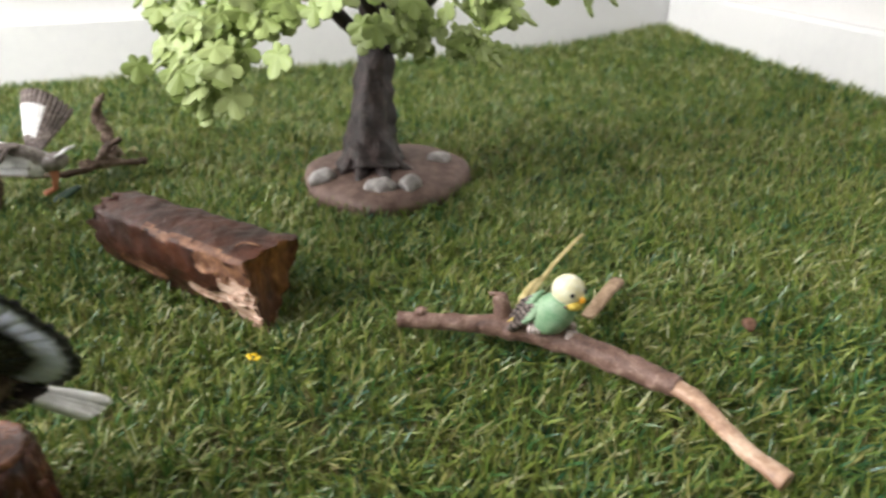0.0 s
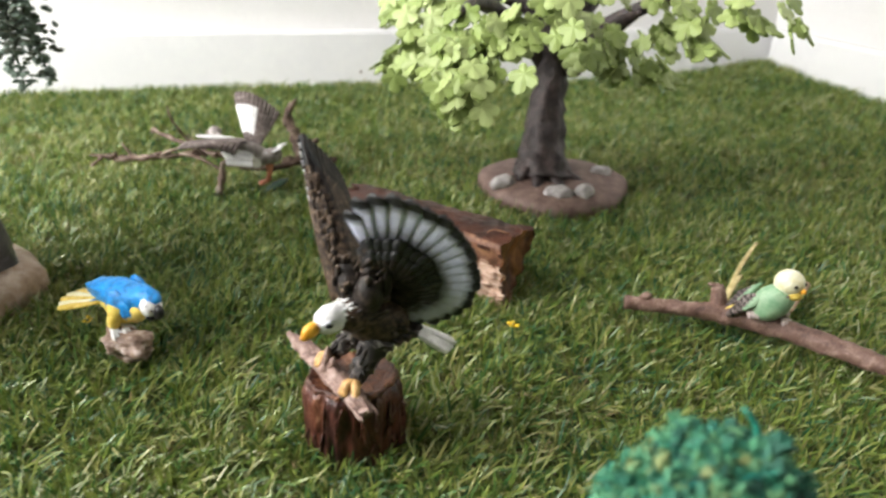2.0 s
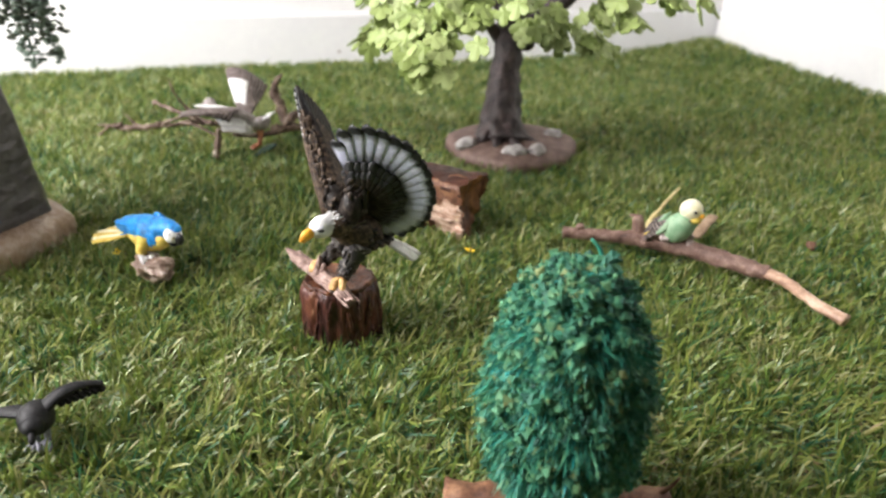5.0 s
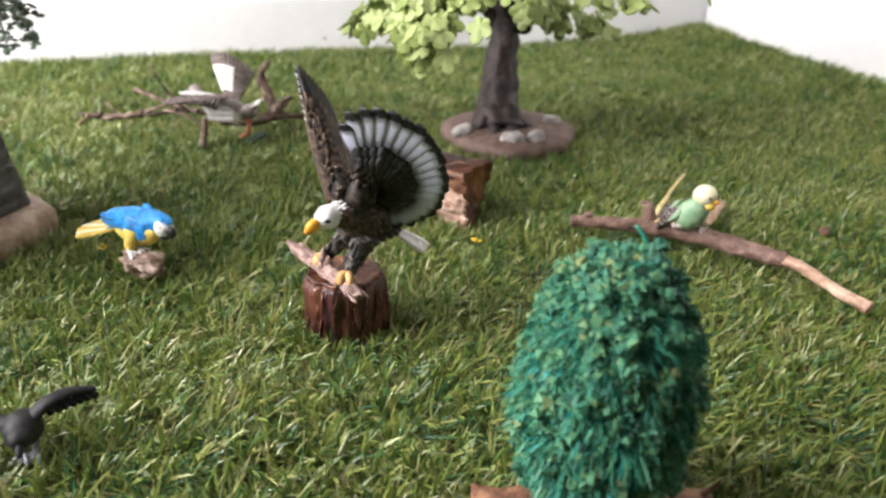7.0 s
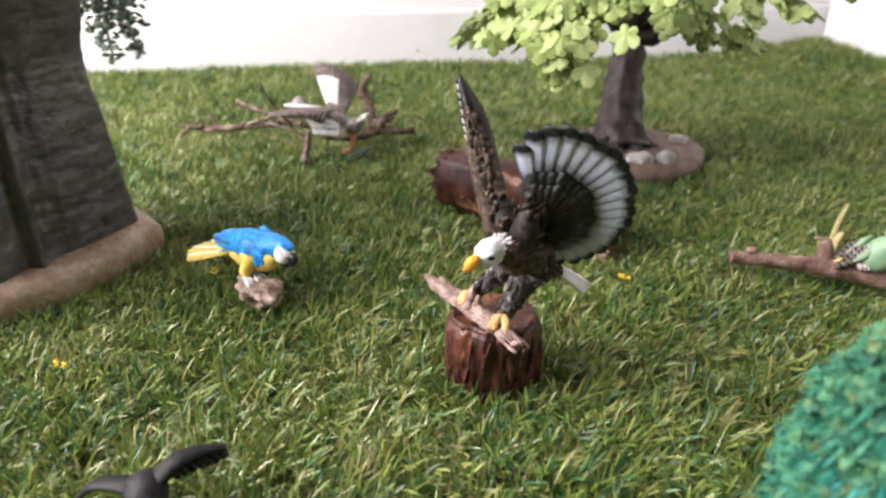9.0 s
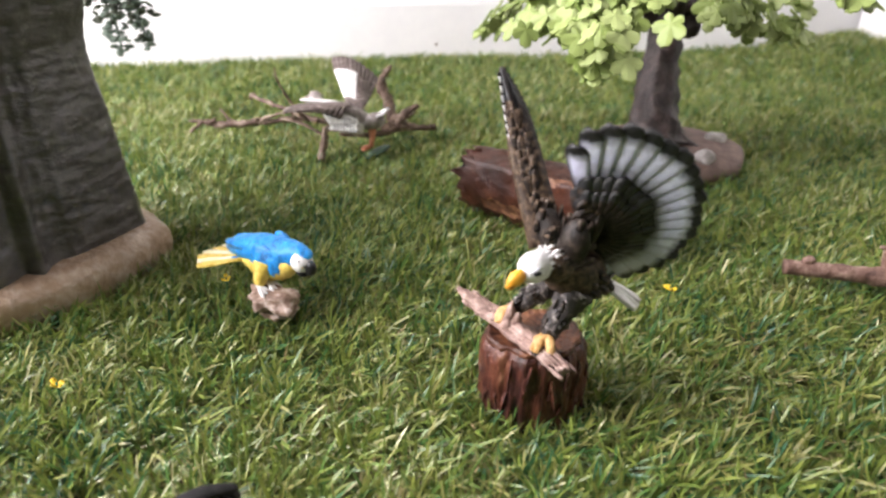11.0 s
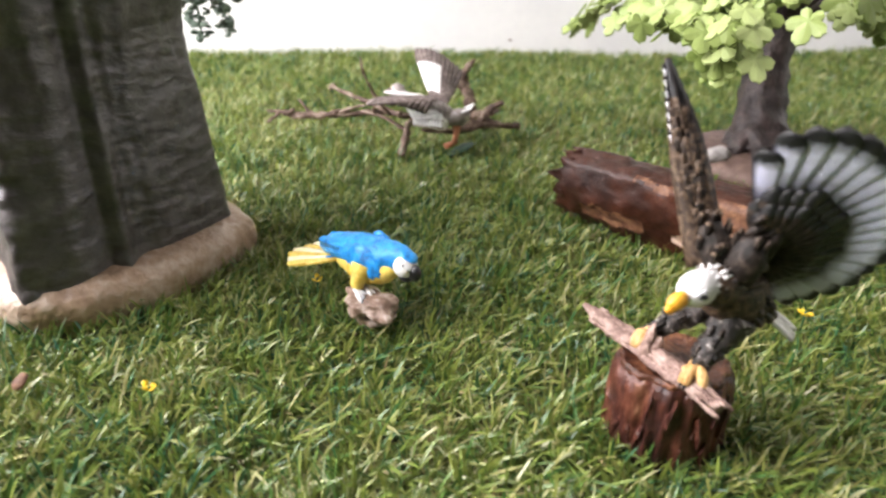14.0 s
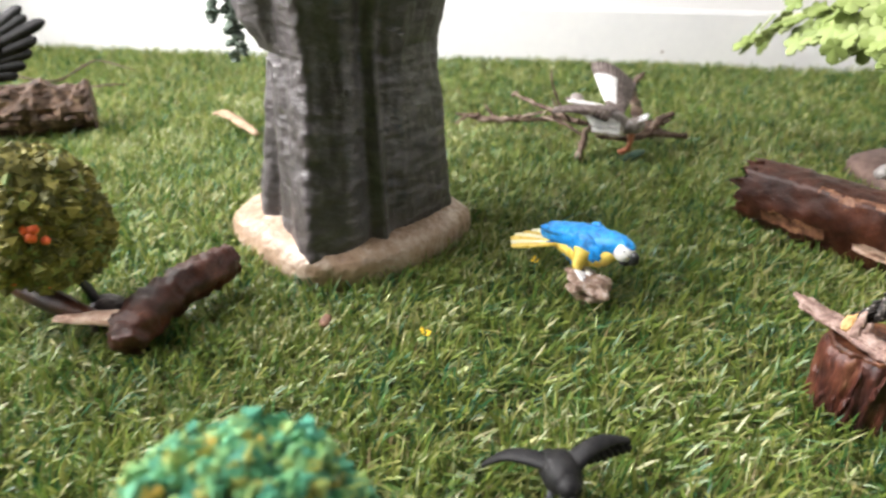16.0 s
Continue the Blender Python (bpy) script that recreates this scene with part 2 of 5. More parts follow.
F_GREENBASE = material("dark_green_plinth", two((0.015, 0.045, 0.03), (0.035, 0.085, 0.05)), 200, 0.5, 0.3)
F_LEG = material("painted_speckled_leg", [(0.1, (0.010, 0.009, 0.009)), (0.55, (0.030, 0.025, 0.023)), (0.72, (0.12, 0.10, 0.09)), (0.85, (0.58, 0.55, 0.52))], 380, 0.5, 0.9, 1100, depth=0.0008)
F_RUFF = material("painted_speckled_ruff", [(0.1, (0.012, 0.008, 0.006)), (0.50, (0.050, 0.032, 0.022)), (0.75, (0.12, 0.085, 0.062)), (0.95, (0.44, 0.37, 0.31))], 520, 0.5, 0.9, 1500, depth=0.0008)


def plumage(name, stops, edge):
    """Paint along a feather: a ramp from root to tip, a little uneven, with a thin dark line down the sides."""
    m = material(name, two((0.5, 0.5, 0.5), (0.5, 0.5, 0.5)), 330, 0.5, 0.7, 1300, depth=0.0005)
    t = m.node_tree
    n = t.nodes
    at = n.new("ShaderNodeUVMap")
    at.uv_map = "vane"
    sep = n.new("ShaderNodeSeparateXYZ")
    links(t, at.outputs[0], sep.inputs[0])
    noise_tex = n.new("ShaderNodeTexNoise")
    noise_tex.inputs["Scale"].default_value = 520
    links(t, n.new("ShaderNodeTexCoord").outputs["Object"], noise_tex.inputs["Vector"])
    wob = n.new("ShaderNodeMath")
    wob.operation = "MULTIPLY_ADD"
    wob.inputs[1].default_value = 0.10
    links(t, noise_tex.outputs["Fac"], wob.inputs[0])
    links(t, sep.outputs[1], wob.inputs[2])
    ramp = n.new("ShaderNodeValToRGB")
    el = ramp.color_ramp.elements
    while len(el) < len(stops):
        el.new(0.5)
    for e, (pos, col) in zip(el, stops):
        e.position, e.color = pos, (*col, 1)
    links(t, wob.outputs[0], ramp.inputs[0])
    side = n.new("ShaderNodeValToRGB")
    s0, s1 = side.color_ramp.elements
    s0.position, s0.color, s1.position, s1.color = 0.03, (*edge, 1), 0.22, (1, 1, 1, 1)
    links(t, sep.outputs[0], side.inputs[0])
    mul = n.new("ShaderNodeMix")
    mul.data_type, mul.blend_type = "RGBA", "MULTIPLY"
    mul.inputs["Factor"].default_value = 1.0
    links(t, ramp.outputs[0], mul.inputs["A"])
    links(t, side.outputs[0], mul.inputs["B"])
    links(t, mul.outputs["Result"], n["Principled BSDF"].inputs["Base Color"])
    return m


F_VANE = plumage("painted_banded_flight_feather", [(0.0, (0.014, 0.012, 0.012)), (0.55, (0.022, 0.020, 0.021)), (0.64, (0.24, 0.24, 0.31)), (0.76, (0.66, 0.67, 0.86)), (0.87, (0.76, 0.77, 0.95)), (0.935, (0.30, 0.31, 0.37)), (0.965, (0.012, 0.012, 0.013))], (0.030, 0.030, 0.036))


# ---- shapes ----
def thing(name, at, label, category, group=""):
    ob = new(name)
    ob.location = at
    ob.empty_display_size = 0.01
    return tagged(ob, label, category, group)


def mesh_of(bm, name, mats, smooth=True):
    me = bpy.data.meshes.new(name)
    bmesh.ops.recalc_face_normals(bm, faces=bm.faces)
    for f in bm.faces:
        f.smooth = smooth
    bm.to_mesh(me)
    bm.free()
    for m in mats if isinstance(mats, (list, tuple)) else [mats]:
        me.materials.append(m)
    return me


def base_of(ob):
    """Where a thing or part has its origin in the world."""
    p = Vector((0, 0, 0))
    while ob:
        p += ob.location
        ob = ob.parent
    return p


def part(name, bm, mats, parent, label="", smooth=True):
    bmesh.ops.translate(bm, vec=-base_of(parent), verts=bm.verts)
    ob = new(name, mesh_of(bm, name, mats, smooth))
    ob.parent = parent
    return tagged(ob, label)


def solid(name, bm, mats, at, label, category, group="", smooth=True, kind=""):
    bmesh.ops.translate(bm, vec=-Vector(at), verts=bm.verts)
    ob = new(name, mesh_of(bm, name, mats, smooth))
    ob.location = at
    return tagged(ob, label, category, group, kind)


def curve_points(pts, radii, steps):
    """A smooth line through the points, with its radii."""
    P = [Vector(p) for p in pts]
    out, rr = [], []
    for i in range(len(P) - 1):
        a, b = P[max(i - 1, 0)], P[min(i + 2, len(P) - 1)]
        for s in range(steps):
            t = s / steps
            t2, t3 = t * t, t * t * t
            out.append(0.5 * ((2 * P[i]) + (P[i + 1] - a) * t + (2 * a - 5 * P[i] + 4 * P[i + 1] - b) * t2 + (3 * P[i] - a - 3 * P[i + 1] + b) * t3))
            rr.append(radii[i] * (1 - t) + radii[i + 1] * t)
    return out + [P[-1]], rr + [radii[-1]]


def tube(bm, pts, radii, seg=10, mi=0, steps=4, rough=0.0, freq=150.0, flat=1.0, ridge=0.0, ridges=7):
    """A closed tube along a smooth line; rough: uneven bark, as a share of the radius."""
    P, R = curve_points(pts, radii, steps)
    rings = []
    side = None
    for i, p in enumerate(P):
        d = (P[min(i + 1, len(P) - 1)] - P[max(i - 1, 0)]).normalized()
        if side is None:
            side = d.cross(Vector((0, 0, 1)) if abs(d.z) < 0.9 else Vector((1, 0, 0))).normalized()
        side = (side - d * side.dot(d)).normalized()
        up = side.cross(d)
        ring = []
        for k in range(seg):
            a = 2 * math.pi * k / seg
            r = R[i] * (1 + ridge * math.cos(ridges * a + 0.8 * noise.noise(p * 60)))
            q = p + side * (math.cos(a) * r) + up * (math.sin(a) * r * flat)
            if rough:
                q += (q - p) * rough * noise.noise(q * freq) + (q - p) * 0.5 * rough * noise.noise(q * freq * 2.7)
            ring.append(bm.verts.new(q))
        rings.append(ring)
    for a, b in zip(rings, rings[1:]):
        for k in range(seg):
            bm.faces.new((a[k], a[(k + 1) % seg], b[(k + 1) % seg], b[k])).material_index = mi
    for ring in (rings[0], rings[-1]):
        c = bm.verts.new(sum((v.co for v in ring), Vector()) / seg)
        for k in range(seg):
            bm.faces.new((ring[k], ring[(k + 1) % seg], c)).material_index = mi
    return rings


def blob(bm, centre, radii, along=(1, 0, 0), mi=0, sub=3, rough=0.0, freq=200.0, tip=0.0):
    """An ellipsoid whose first radius lies along a direction; tip: how far it tapers that way."""
    d = Vector(along).normalized()
    q = d.to_track_quat("X", "Z").to_matrix()
    made = bmesh.ops.create_icosphere(bm, subdivisions=sub, radius=1.0)["verts"]
    for v in made:
        c = v.co.copy()
        w = 1 - tip * c.x
        c = Vector((c.x * radii[0], c.y * radii[1] * w, c.z * radii[2] * w))
        p = Vector(centre) + q @ c
        if rough:
            p += (q @ c) * rough * noise.noise(p * freq)
        v.co = p
    for f in {f for v in made for f in v.link_faces}:
        f.material_index = mi
    return made


def feather(bm, base, tip, normal, width, bands, thick=0.0009, sag=0.0, narrow=0.55):
    """A thin rounded slab from base to tip; bands: (share of the length, material) in order, the last ending at 1."""
    base, tip, n = Vector(base), Vector(tip), Vector(normal).normalized()
    d = tip - base
    s = d.cross(n).normalized()
    n = s.cross(d).normalized()
    stops = sorted({0.0, 0.3, 0.6, 0.8, 0.92, 0.98, 1.0, *(b[0] for b in bands)})
    rings = []
    for t in stops:
        w = width * (narrow + (1 - narrow) * min(1, t / 0.6)) * (1.0 if t < 0.85 else math.sqrt(max(0.02, 1 - ((t - 0.85) / 0.152) ** 2)))
        c = base + d * t + n * (sag * (math.sin(t * math.pi)))
        h = thick * (1.0 if t < 0.9 else 0.6)
        rings.append([bm.verts.new(c + s * w / 2), bm.verts.new(c + n * h), bm.verts.new(c - s * w / 2), bm.verts.new(c - n * h)])
    for i, (a, b) in enumerate(zip(rings, rings[1:])):
        mid = (stops[i] + stops[i + 1]) / 2
        mi = next(m for end, m in bands if mid <= end + 1e-6)
        for k in range(4):
            bm.faces.new((a[k], a[(k + 1) % 4], b[(k + 1) % 4], b[k])).material_index = mi
    bm.faces.new(rings[0]).material_index = bands[0][1]
    bm.faces.new(rings[-1]).material_index = bands[-1][1]


def vane(bm, base, tip, normal, width, mi, thick=0.0007, twist=0.0006):
    """A flight feather as a rounded slab, one long side lifted over its neighbour; the uv layer runs across and along it."""
    base, tip, n = Vector(base), Vector(tip), Vector(normal).normalized()
    uv = bm.loops.layers.uv.get("vane") or bm.loops.layers.uv.new("vane")
    d = tip - base
    s = d.cross(n).normalized()
    n = s.cross(d).normalized()
    ts, cs = (0.0, 0.2, 0.4, 0.55, 0.7, 0.82, 0.90, 0.95, 0.985, 1.0), (0.0, 0.15, 0.5, 0.85, 1.0)
    front, back = [], []
    for t in ts:
        w = width * (0.18 + 0.82 * t / 0.9 if t < 0.9 else math.sqrt(max(0.05, 1 - ((t - 0.9) / 0.103) ** 2)))
        row = [base + d * t + s * w * (c - 0.5) + n * (twist * (c - 0.5) * 2 + 0.0005 * math.sin(c * math.pi)) for c in cs]
        front.append([bm.verts.new(p + n * thick / 2) for p in row])
        back.append([bm.verts.new(p - n * thick / 2) for p in row])
    where = {}
    for g in (front, back):
        for a, t in zip(g, ts):
            for v, c in zip(a, cs):
                where[v] = (c, t)
    faces = []
    for i in range(len(ts) - 1):
        for k in range(len(cs) - 1):
            faces.append((front[i][k], front[i][k + 1], front[i + 1][k + 1], front[i + 1][k]))
            faces.append((back[i][k + 1], back[i][k], back[i + 1][k], back[i + 1][k + 1]))
        for k in (0, -1):
            faces.append((front[i][k], front[i + 1][k], back[i + 1][k], back[i][k]))
    for k in range(len(cs) - 1):
        for i in (0, -1):
            faces.append((front[i][k], front[i][k + 1], back[i][k + 1], back[i][k]))
    for f in faces:
        face = bm.faces.new(f)
        face.material_index = mi
        for loop in face.loops:
            loop[uv].uv = where[loop.vert]


def rounded_radius(table, a):
    """A radius at an angle in degrees, from a closed table of (angle, radius), eased between its entries."""
    a = (a + 180) % 360 - 180
    t = sorted(table)
    t = [(t[-1][0] - 360, t[-1][1]), *t, (t[0][0] + 360, t[0][1])]
    for (a0, r0), (a1, r1) in zip(t, t[1:]):
        if a0 <= a <= a1:
            k = (a - a0) / (a1 - a0)
            return r0 + (r1 - r0) * k
    return t[0][1]


def lathe(bm, centre, levels, seg, radius, mi=0, cap_top=True, cap_bottom=True):
    """Rings round an upright axis: levels are (z, scale), radius(angle in degrees, z) gives the outline."""
    rings = []
    for z, k in levels:
        rings.append([bm.verts.new((centre[0] + math.cos(2 * math.pi * i / seg) * radius(360 * i / seg, z) * k, centre[1] + math.sin(2 * math.pi * i / seg) * radius(360 * i / seg, z) * k, z)) for i in range(seg)])
    for a, b in zip(rings, rings[1:]):
        for i in range(seg):
            bm.faces.new((a[i], a[(i + 1) % seg], b[(i + 1) % seg], b[i])).material_index = mi
    for on, ring in ((cap_bottom, rings[0]), (cap_top, rings[-1])):
        if on:
            c = bm.verts.new(sum((v.co for v in ring), Vector()) / seg)
            for i in range(seg):
                bm.faces.new((ring[i], ring[(i + 1) % seg], c)).material_index = mi
    return rings


def slab(name, u0, u1, v0, v1, z0, z1, mat, kind="structure", bevel=0.0, parent=None, label="", category=""):
    """A box laid along the room's walls."""
    bm = bmesh.new()
    vs = [bm.verts.new(room(u, v, z)) for z in (z0, z1) for u, v in ((u0, v0), (u1, v0), (u1, v1), (u0, v1))]
    for f in ((0, 1, 2, 3), (4, 5, 6, 7), (0, 1, 5, 4), (1, 2, 6, 5), (2, 3, 7, 6), (3, 0, 4, 7)):
        bm.faces.new([vs[i] for i in f])
    if bevel:
        bmesh.ops.bevel(bm, geom=bm.edges, offset=bevel, segments=2, affect="EDGES")
    if parent:
        return part(name, bm, mat, parent, label, smooth=False)
    at = room((u0 + u1) / 2, (v0 + v1) / 2, z0)
    return solid(name, bm, mat, at, label, category, kind=kind, smooth=False)


# ---- the room ----
FLOOR_Z, TOP, LU, LV, TH = -0.020, 2.60, 1.36, 6.0, 0.12
slab("floor", -TH, LU + TH, -TH, LV + TH, FLOOR_Z - 0.1, FLOOR_Z, FLOOR, label="brown wooden floor under the grass mat", category="floor")
slab("ceiling", -TH, LU + TH, -TH, LV + TH, TOP, TOP + 0.1, CEIL, label="unseen ceiling, coloured grey to cut bounced light", category="ceiling")
slab("wall_back", -TH, LU + TH, -TH, 0, FLOOR_Z, TOP, WALL, label="plain white painted wall behind the grass", category="wall")
slab("wall_side", -TH, 0, 0, 1.00, FLOOR_Z, TOP, WALL, label="plain white painted side wall", category="wall")
# unseen from here on: dark walls added to hold back bounced light
slab("wall_side", -TH, 0, 1.00, LV, FLOOR_Z, TOP, LOWBOUNCE_WALL, label="unseen side wall, coloured dark to cut bounced light", category="wall")
slab("wall_behind", -TH, LU + TH, LV, LV + TH, FLOOR_Z, TOP, LOWBOUNCE_WALL, label="unseen wall behind, coloured dark to cut bounced light", category="wall")
W0, W1, WZ0, WZ1 = 0.12, 0.96, 0.06, 1.24
for nm, v0, v1, z0, z1 in (("wall_window", 0, W0, FLOOR_Z, TOP), ("wall_window", W1, LV, FLOOR_Z, TOP), ("wall_window", W0, W1, FLOOR_Z, WZ0), ("wall_window", W0, W1, WZ1, TOP)):
    slab(nm, LU, LU + TH, v0, v1, z0, z1, WALL, label="white painted wall round a wide window", category="wall")
slab("skirting_back", 0, LU, 0, 0.014, FLOOR_Z, 0.060, SKIRT, bevel=0.003, label="white gloss skirting board along the wall", category="skirting board")
slab("skirting_side", 0, 0.014, 0.016, 1.00, FLOOR_Z, 0.060, SKIRT, bevel=0.003, label="white gloss skirting board along the wall", category="skirting board")
window = thing("window_1", room(LU, (W0 + W1) / 2, WZ0), "wide white framed daylight window", "window")
tagged(window, kind="structure")
for v0, v1, z0, z1 in ((W0, W1, WZ0, WZ0 + 0.05), (W0, W1, WZ1 - 0.05, WZ1), (W0, W0 + 0.05, WZ0 + 0.05, WZ1 - 0.05), (W1 - 0.05, W1, WZ0 + 0.05, WZ1 - 0.05), ((W0 + W1) / 2 - 0.025, (W0 + W1) / 2 + 0.025, WZ0 + 0.05, WZ1 - 0.05)):
    slab("window_frame", LU + 0.03, LU + 0.09, v0, v1, z0, z1, SKIRT, parent=window)
for v0, v1 in ((W0 + 0.05, (W0 + W1) / 2 - 0.025), ((W0 + W1) / 2 + 0.025, W1 - 0.05)):
    slab("pane", LU + 0.055, LU + 0.060, v0, v1, WZ0 + 0.05, WZ1 - 0.05, GLASS, parent=window).visible_shadow = False
_l = bpy.data.lights.new("window_light", "AREA")
_l.shape, _l.size, _l.size_y, _l.energy, _l.color = "RECTANGLE", W1 - W0 - 0.1, WZ1 - WZ0 - 0.1, WINDOW_POWER, (1.0, 0.985, 0.975)
_lamp = new("window_light", _l)
_lamp.matrix_world = look(room(LU + 0.02, (W0 + W1) / 2, (WZ0 + WZ1) / 2), room(0.55, (W0 + W1) / 2, 0.30))

# ---- the grass mat ----
def mat_sheet():
    bm = bmesh.new()
    nu, nv, du, dv = 60, 60, (LU - 0.018) / 60, 1.9 / 60
    grid = []
    for i in range(nu + 1):
        row = []
        for j in range(nv + 1):
            p = room(0.016 + i * du, 0.016 + j * dv, 0)
            p.z = MAT_Z + float(mat_height(p.x, p.y))
            row.append(bm.verts.new(p))
        grid.append(row)
    for i in range(nu):
        for j in range(nv):
            bm.faces.new((grid[i][j], grid[i + 1][j], grid[i + 1][j + 1], grid[i][j + 1]))
    out = bmesh.ops.extrude_face_region(bm, geom=bm.faces[:])
    for v in (g for g in out["geom"] if isinstance(g, bmesh.types.BMVert)):
        v.co.z -= 0.004
    return bm


ground = solid("ground", mat_sheet(), BACKING, room(0.7, 0.9, MAT_Z), "artificial green grass mat laid up to the walls", "grass mat", kind="structure")


def strands(name, count, box, length, width, lift, mat, label, rng, per=9, spread=0.0022, bend=0.6, wind=(0.20, 0.10), rise=0.80, open_up=1.0, plain=False):
    """Many thin bent blades in one mesh, rooted in tufts on the mat inside a box of the plan; plain: one bend fewer."""
    tufts = count // per
    tx, ty = rng.uniform(box[0], box[1], tufts), rng.uniform(box[2], box[3], tufts)
    ox, oy = rng.normal(0, 1, (tufts, per)), rng.normal(0, 1, (tufts, per))
    x, y = (tx[:, None] + ox * spread).reshape(-1), (ty[:, None] + oy * spread).reshape(-1)
    wx = (wind[0] + rng.normal(0, 0.28, tufts))[:, None] + np.zeros((tufts, per))
    wy = (wind[1] + rng.normal(0, 0.28, tufts))[:, None] + np.zeros((tufts, per))
    u, v = room_uv(x, y)
    keep = (u > 0.018) & (v > 0.018) & (u < LU - 0.004)
    dx, dy = (wx + ox * 0.42 * open_up).reshape(-1)[keep], (wy + oy * 0.42 * open_up).reshape(-1)[keep]
    x, y = x[keep], y[keep]
    n = len(x)
    z = MAT_Z + mat_height(x, y) + lift
    L = length * rng.uniform(0.55, 1.25, n) * np.repeat(rng.uniform(0.80, 1.15, tufts), per)[keep]
    k = np.maximum(np.hypot(dx, dy), 1e-6)
    tilt = np.clip(k * 0.85, 0.05, 1.25)
    dx, dy = dx / k, dy / k
    w = width * rng.uniform(0.55, 1.25, n) / 2
    tw = rng.uniform(-1.3, 1.3, n)
    sx, sy = -dy * np.cos(tw) + dx * np.sin(tw), dx * np.cos(tw) + dy * np.sin(tw)
    cols = []
    for s, ws in ((0.0, 0.8), (0.55, 1.0)) if plain else ((0.0, 0.8), (0.45, 1.0), (0.82, 0.80)):
        t = tilt * (0.55 + bend * s)
        px, py, pz = x + dx * np.sin(t) * L * s, y + dy * np.sin(t) * L * s, z + np.cos(t) * L * s * rise
        lift_edge = w * ws * 0.35
        cols += [np.stack([px + sx * w * ws, py + sy * w * ws, pz + lift_edge], 1), np.stack([px - sx * w * ws, py - sy * w * ws, pz - lift_edge], 1)]
    t = tilt * (0.55 + bend)
    cols.append(np.stack([x + dx * np.sin(t) * L, y + dy * np.sin(t) * L, z + np.cos(t) * L * rise], 1))
    co = np.stack(cols, 1).reshape(-1, 3)
    quads = 1 if plain else 2
    ring = [[0, 1, 3, 2], [2, 3, 5, 4]][:quads] + [[2 * quads, 2 * quads + 1, 2 * quads + 2]]
    loops = (np.arange(n)[:, None] * (2 * quads + 3) + np.array([sum(ring, [])])).reshape(-1)
    starts = (np.arange(n)[:, None] * (4 * quads + 3) + np.array([[4 * k for k in range(quads + 1)]])).reshape(-1)
    me = bpy.data.meshes.new(name)
    me.vertices.add(len(co))
    me.vertices.foreach_set("co", co.astype(np.float32).reshape(-1))
    me.loops.add(len(loops))
    me.loops.foreach_set("vertex_index", loops.astype(np.int32))
    me.polygons.add(len(starts))
    me.polygons.foreach_set("loop_start", starts.astype(np.int32))
    me.polygons.foreach_set("use_smooth", np.ones(len(starts), dtype=bool))
    me.update(calc_edges=True)
    me.materials.append(mat)
    return tagged(new(name, me), label, "grass", kind="stuff")


RNG = np.random.default_rng(7)
COMB = dict(open_up=1.15, rise=0.78, wind=(0.22, 0.0), bend=0.65)
strands("grass", 240000, (-0.62, 0.38, -0.06, 0.42), 0.0150, 0.00098, 0.0, BLADE, "short bent green artificial grass blades", RNG, **COMB)
strands("grass", 270000, (-1.15, 0.50, 0.42, 0.96), 0.0132, 0.00115, 0.0, BLADE, "short bent green artificial grass blades", RNG, plain=True, **COMB)
strands("grass", 60000, (-1.15, -0.62, -0.06, 0.42), 0.0150, 0.0012, 0.0, BLADE, "short bent green artificial grass blades", RNG, plain=True, **COMB)
strands("grass", 45000, (-0.62, 0.38, -0.36, -0.06), 0.0140, 0.0013, 0.0, BLADE, "short bent green artificial grass blades", RNG, plain=True, **COMB)
strands("thatch", 80000, (-0.75, 0.40, -0.06, 0.55), 0.0110, 0.0008, 0.0, THATCH, "fine brown curled thatch between the grass blades", RNG, bend=1.5, wind=(0.0, 0.0), rise=0.95, open_up=2.0, plain=True)


# ---- the light green toy tree ----
def leaf_mesh():
    """A broad flat leaf: three rounded lobes with notches between them."""
    bm = bmesh.new()
    pts = 40
    top, bot = [], []
    for i in range(pts):
        a = 2 * math.pi * i / pts - math.pi
        r = 0.0104 * (0.79 + 0.15 * math.cos(5 * a) - 0.05 * math.cos(10 * a) + 0.05 * math.cos(15 * a)) * (0.79 + 0.25 * math.cos(a))
        x, y = 0.0052 + r * math.cos(a), r * math.sin(a)
        z = -13.0 * (x * x + y * y) + 0.0005 * math.cos(5 * a)
        top.append(bm.verts.new((x, y, z + 0.0005)))
        bot.append(bm.verts.new((x, y, z - 0.0005)))
    ct, cb = bm.verts.new((0.0052, 0, 0.0002)), bm.verts.new((0.0052, 0, -0.0008))
    for i in range(pts):
        j = (i + 1) % pts
        bm.faces.new((top[i], top[j], ct))
        bm.faces.new((bot[j], bot[i], cb))
        bm.faces.new((top[i], bot[i], bot[j], top[j]))
    return mesh_of(bm, "leaf", LEAF, smooth=False)


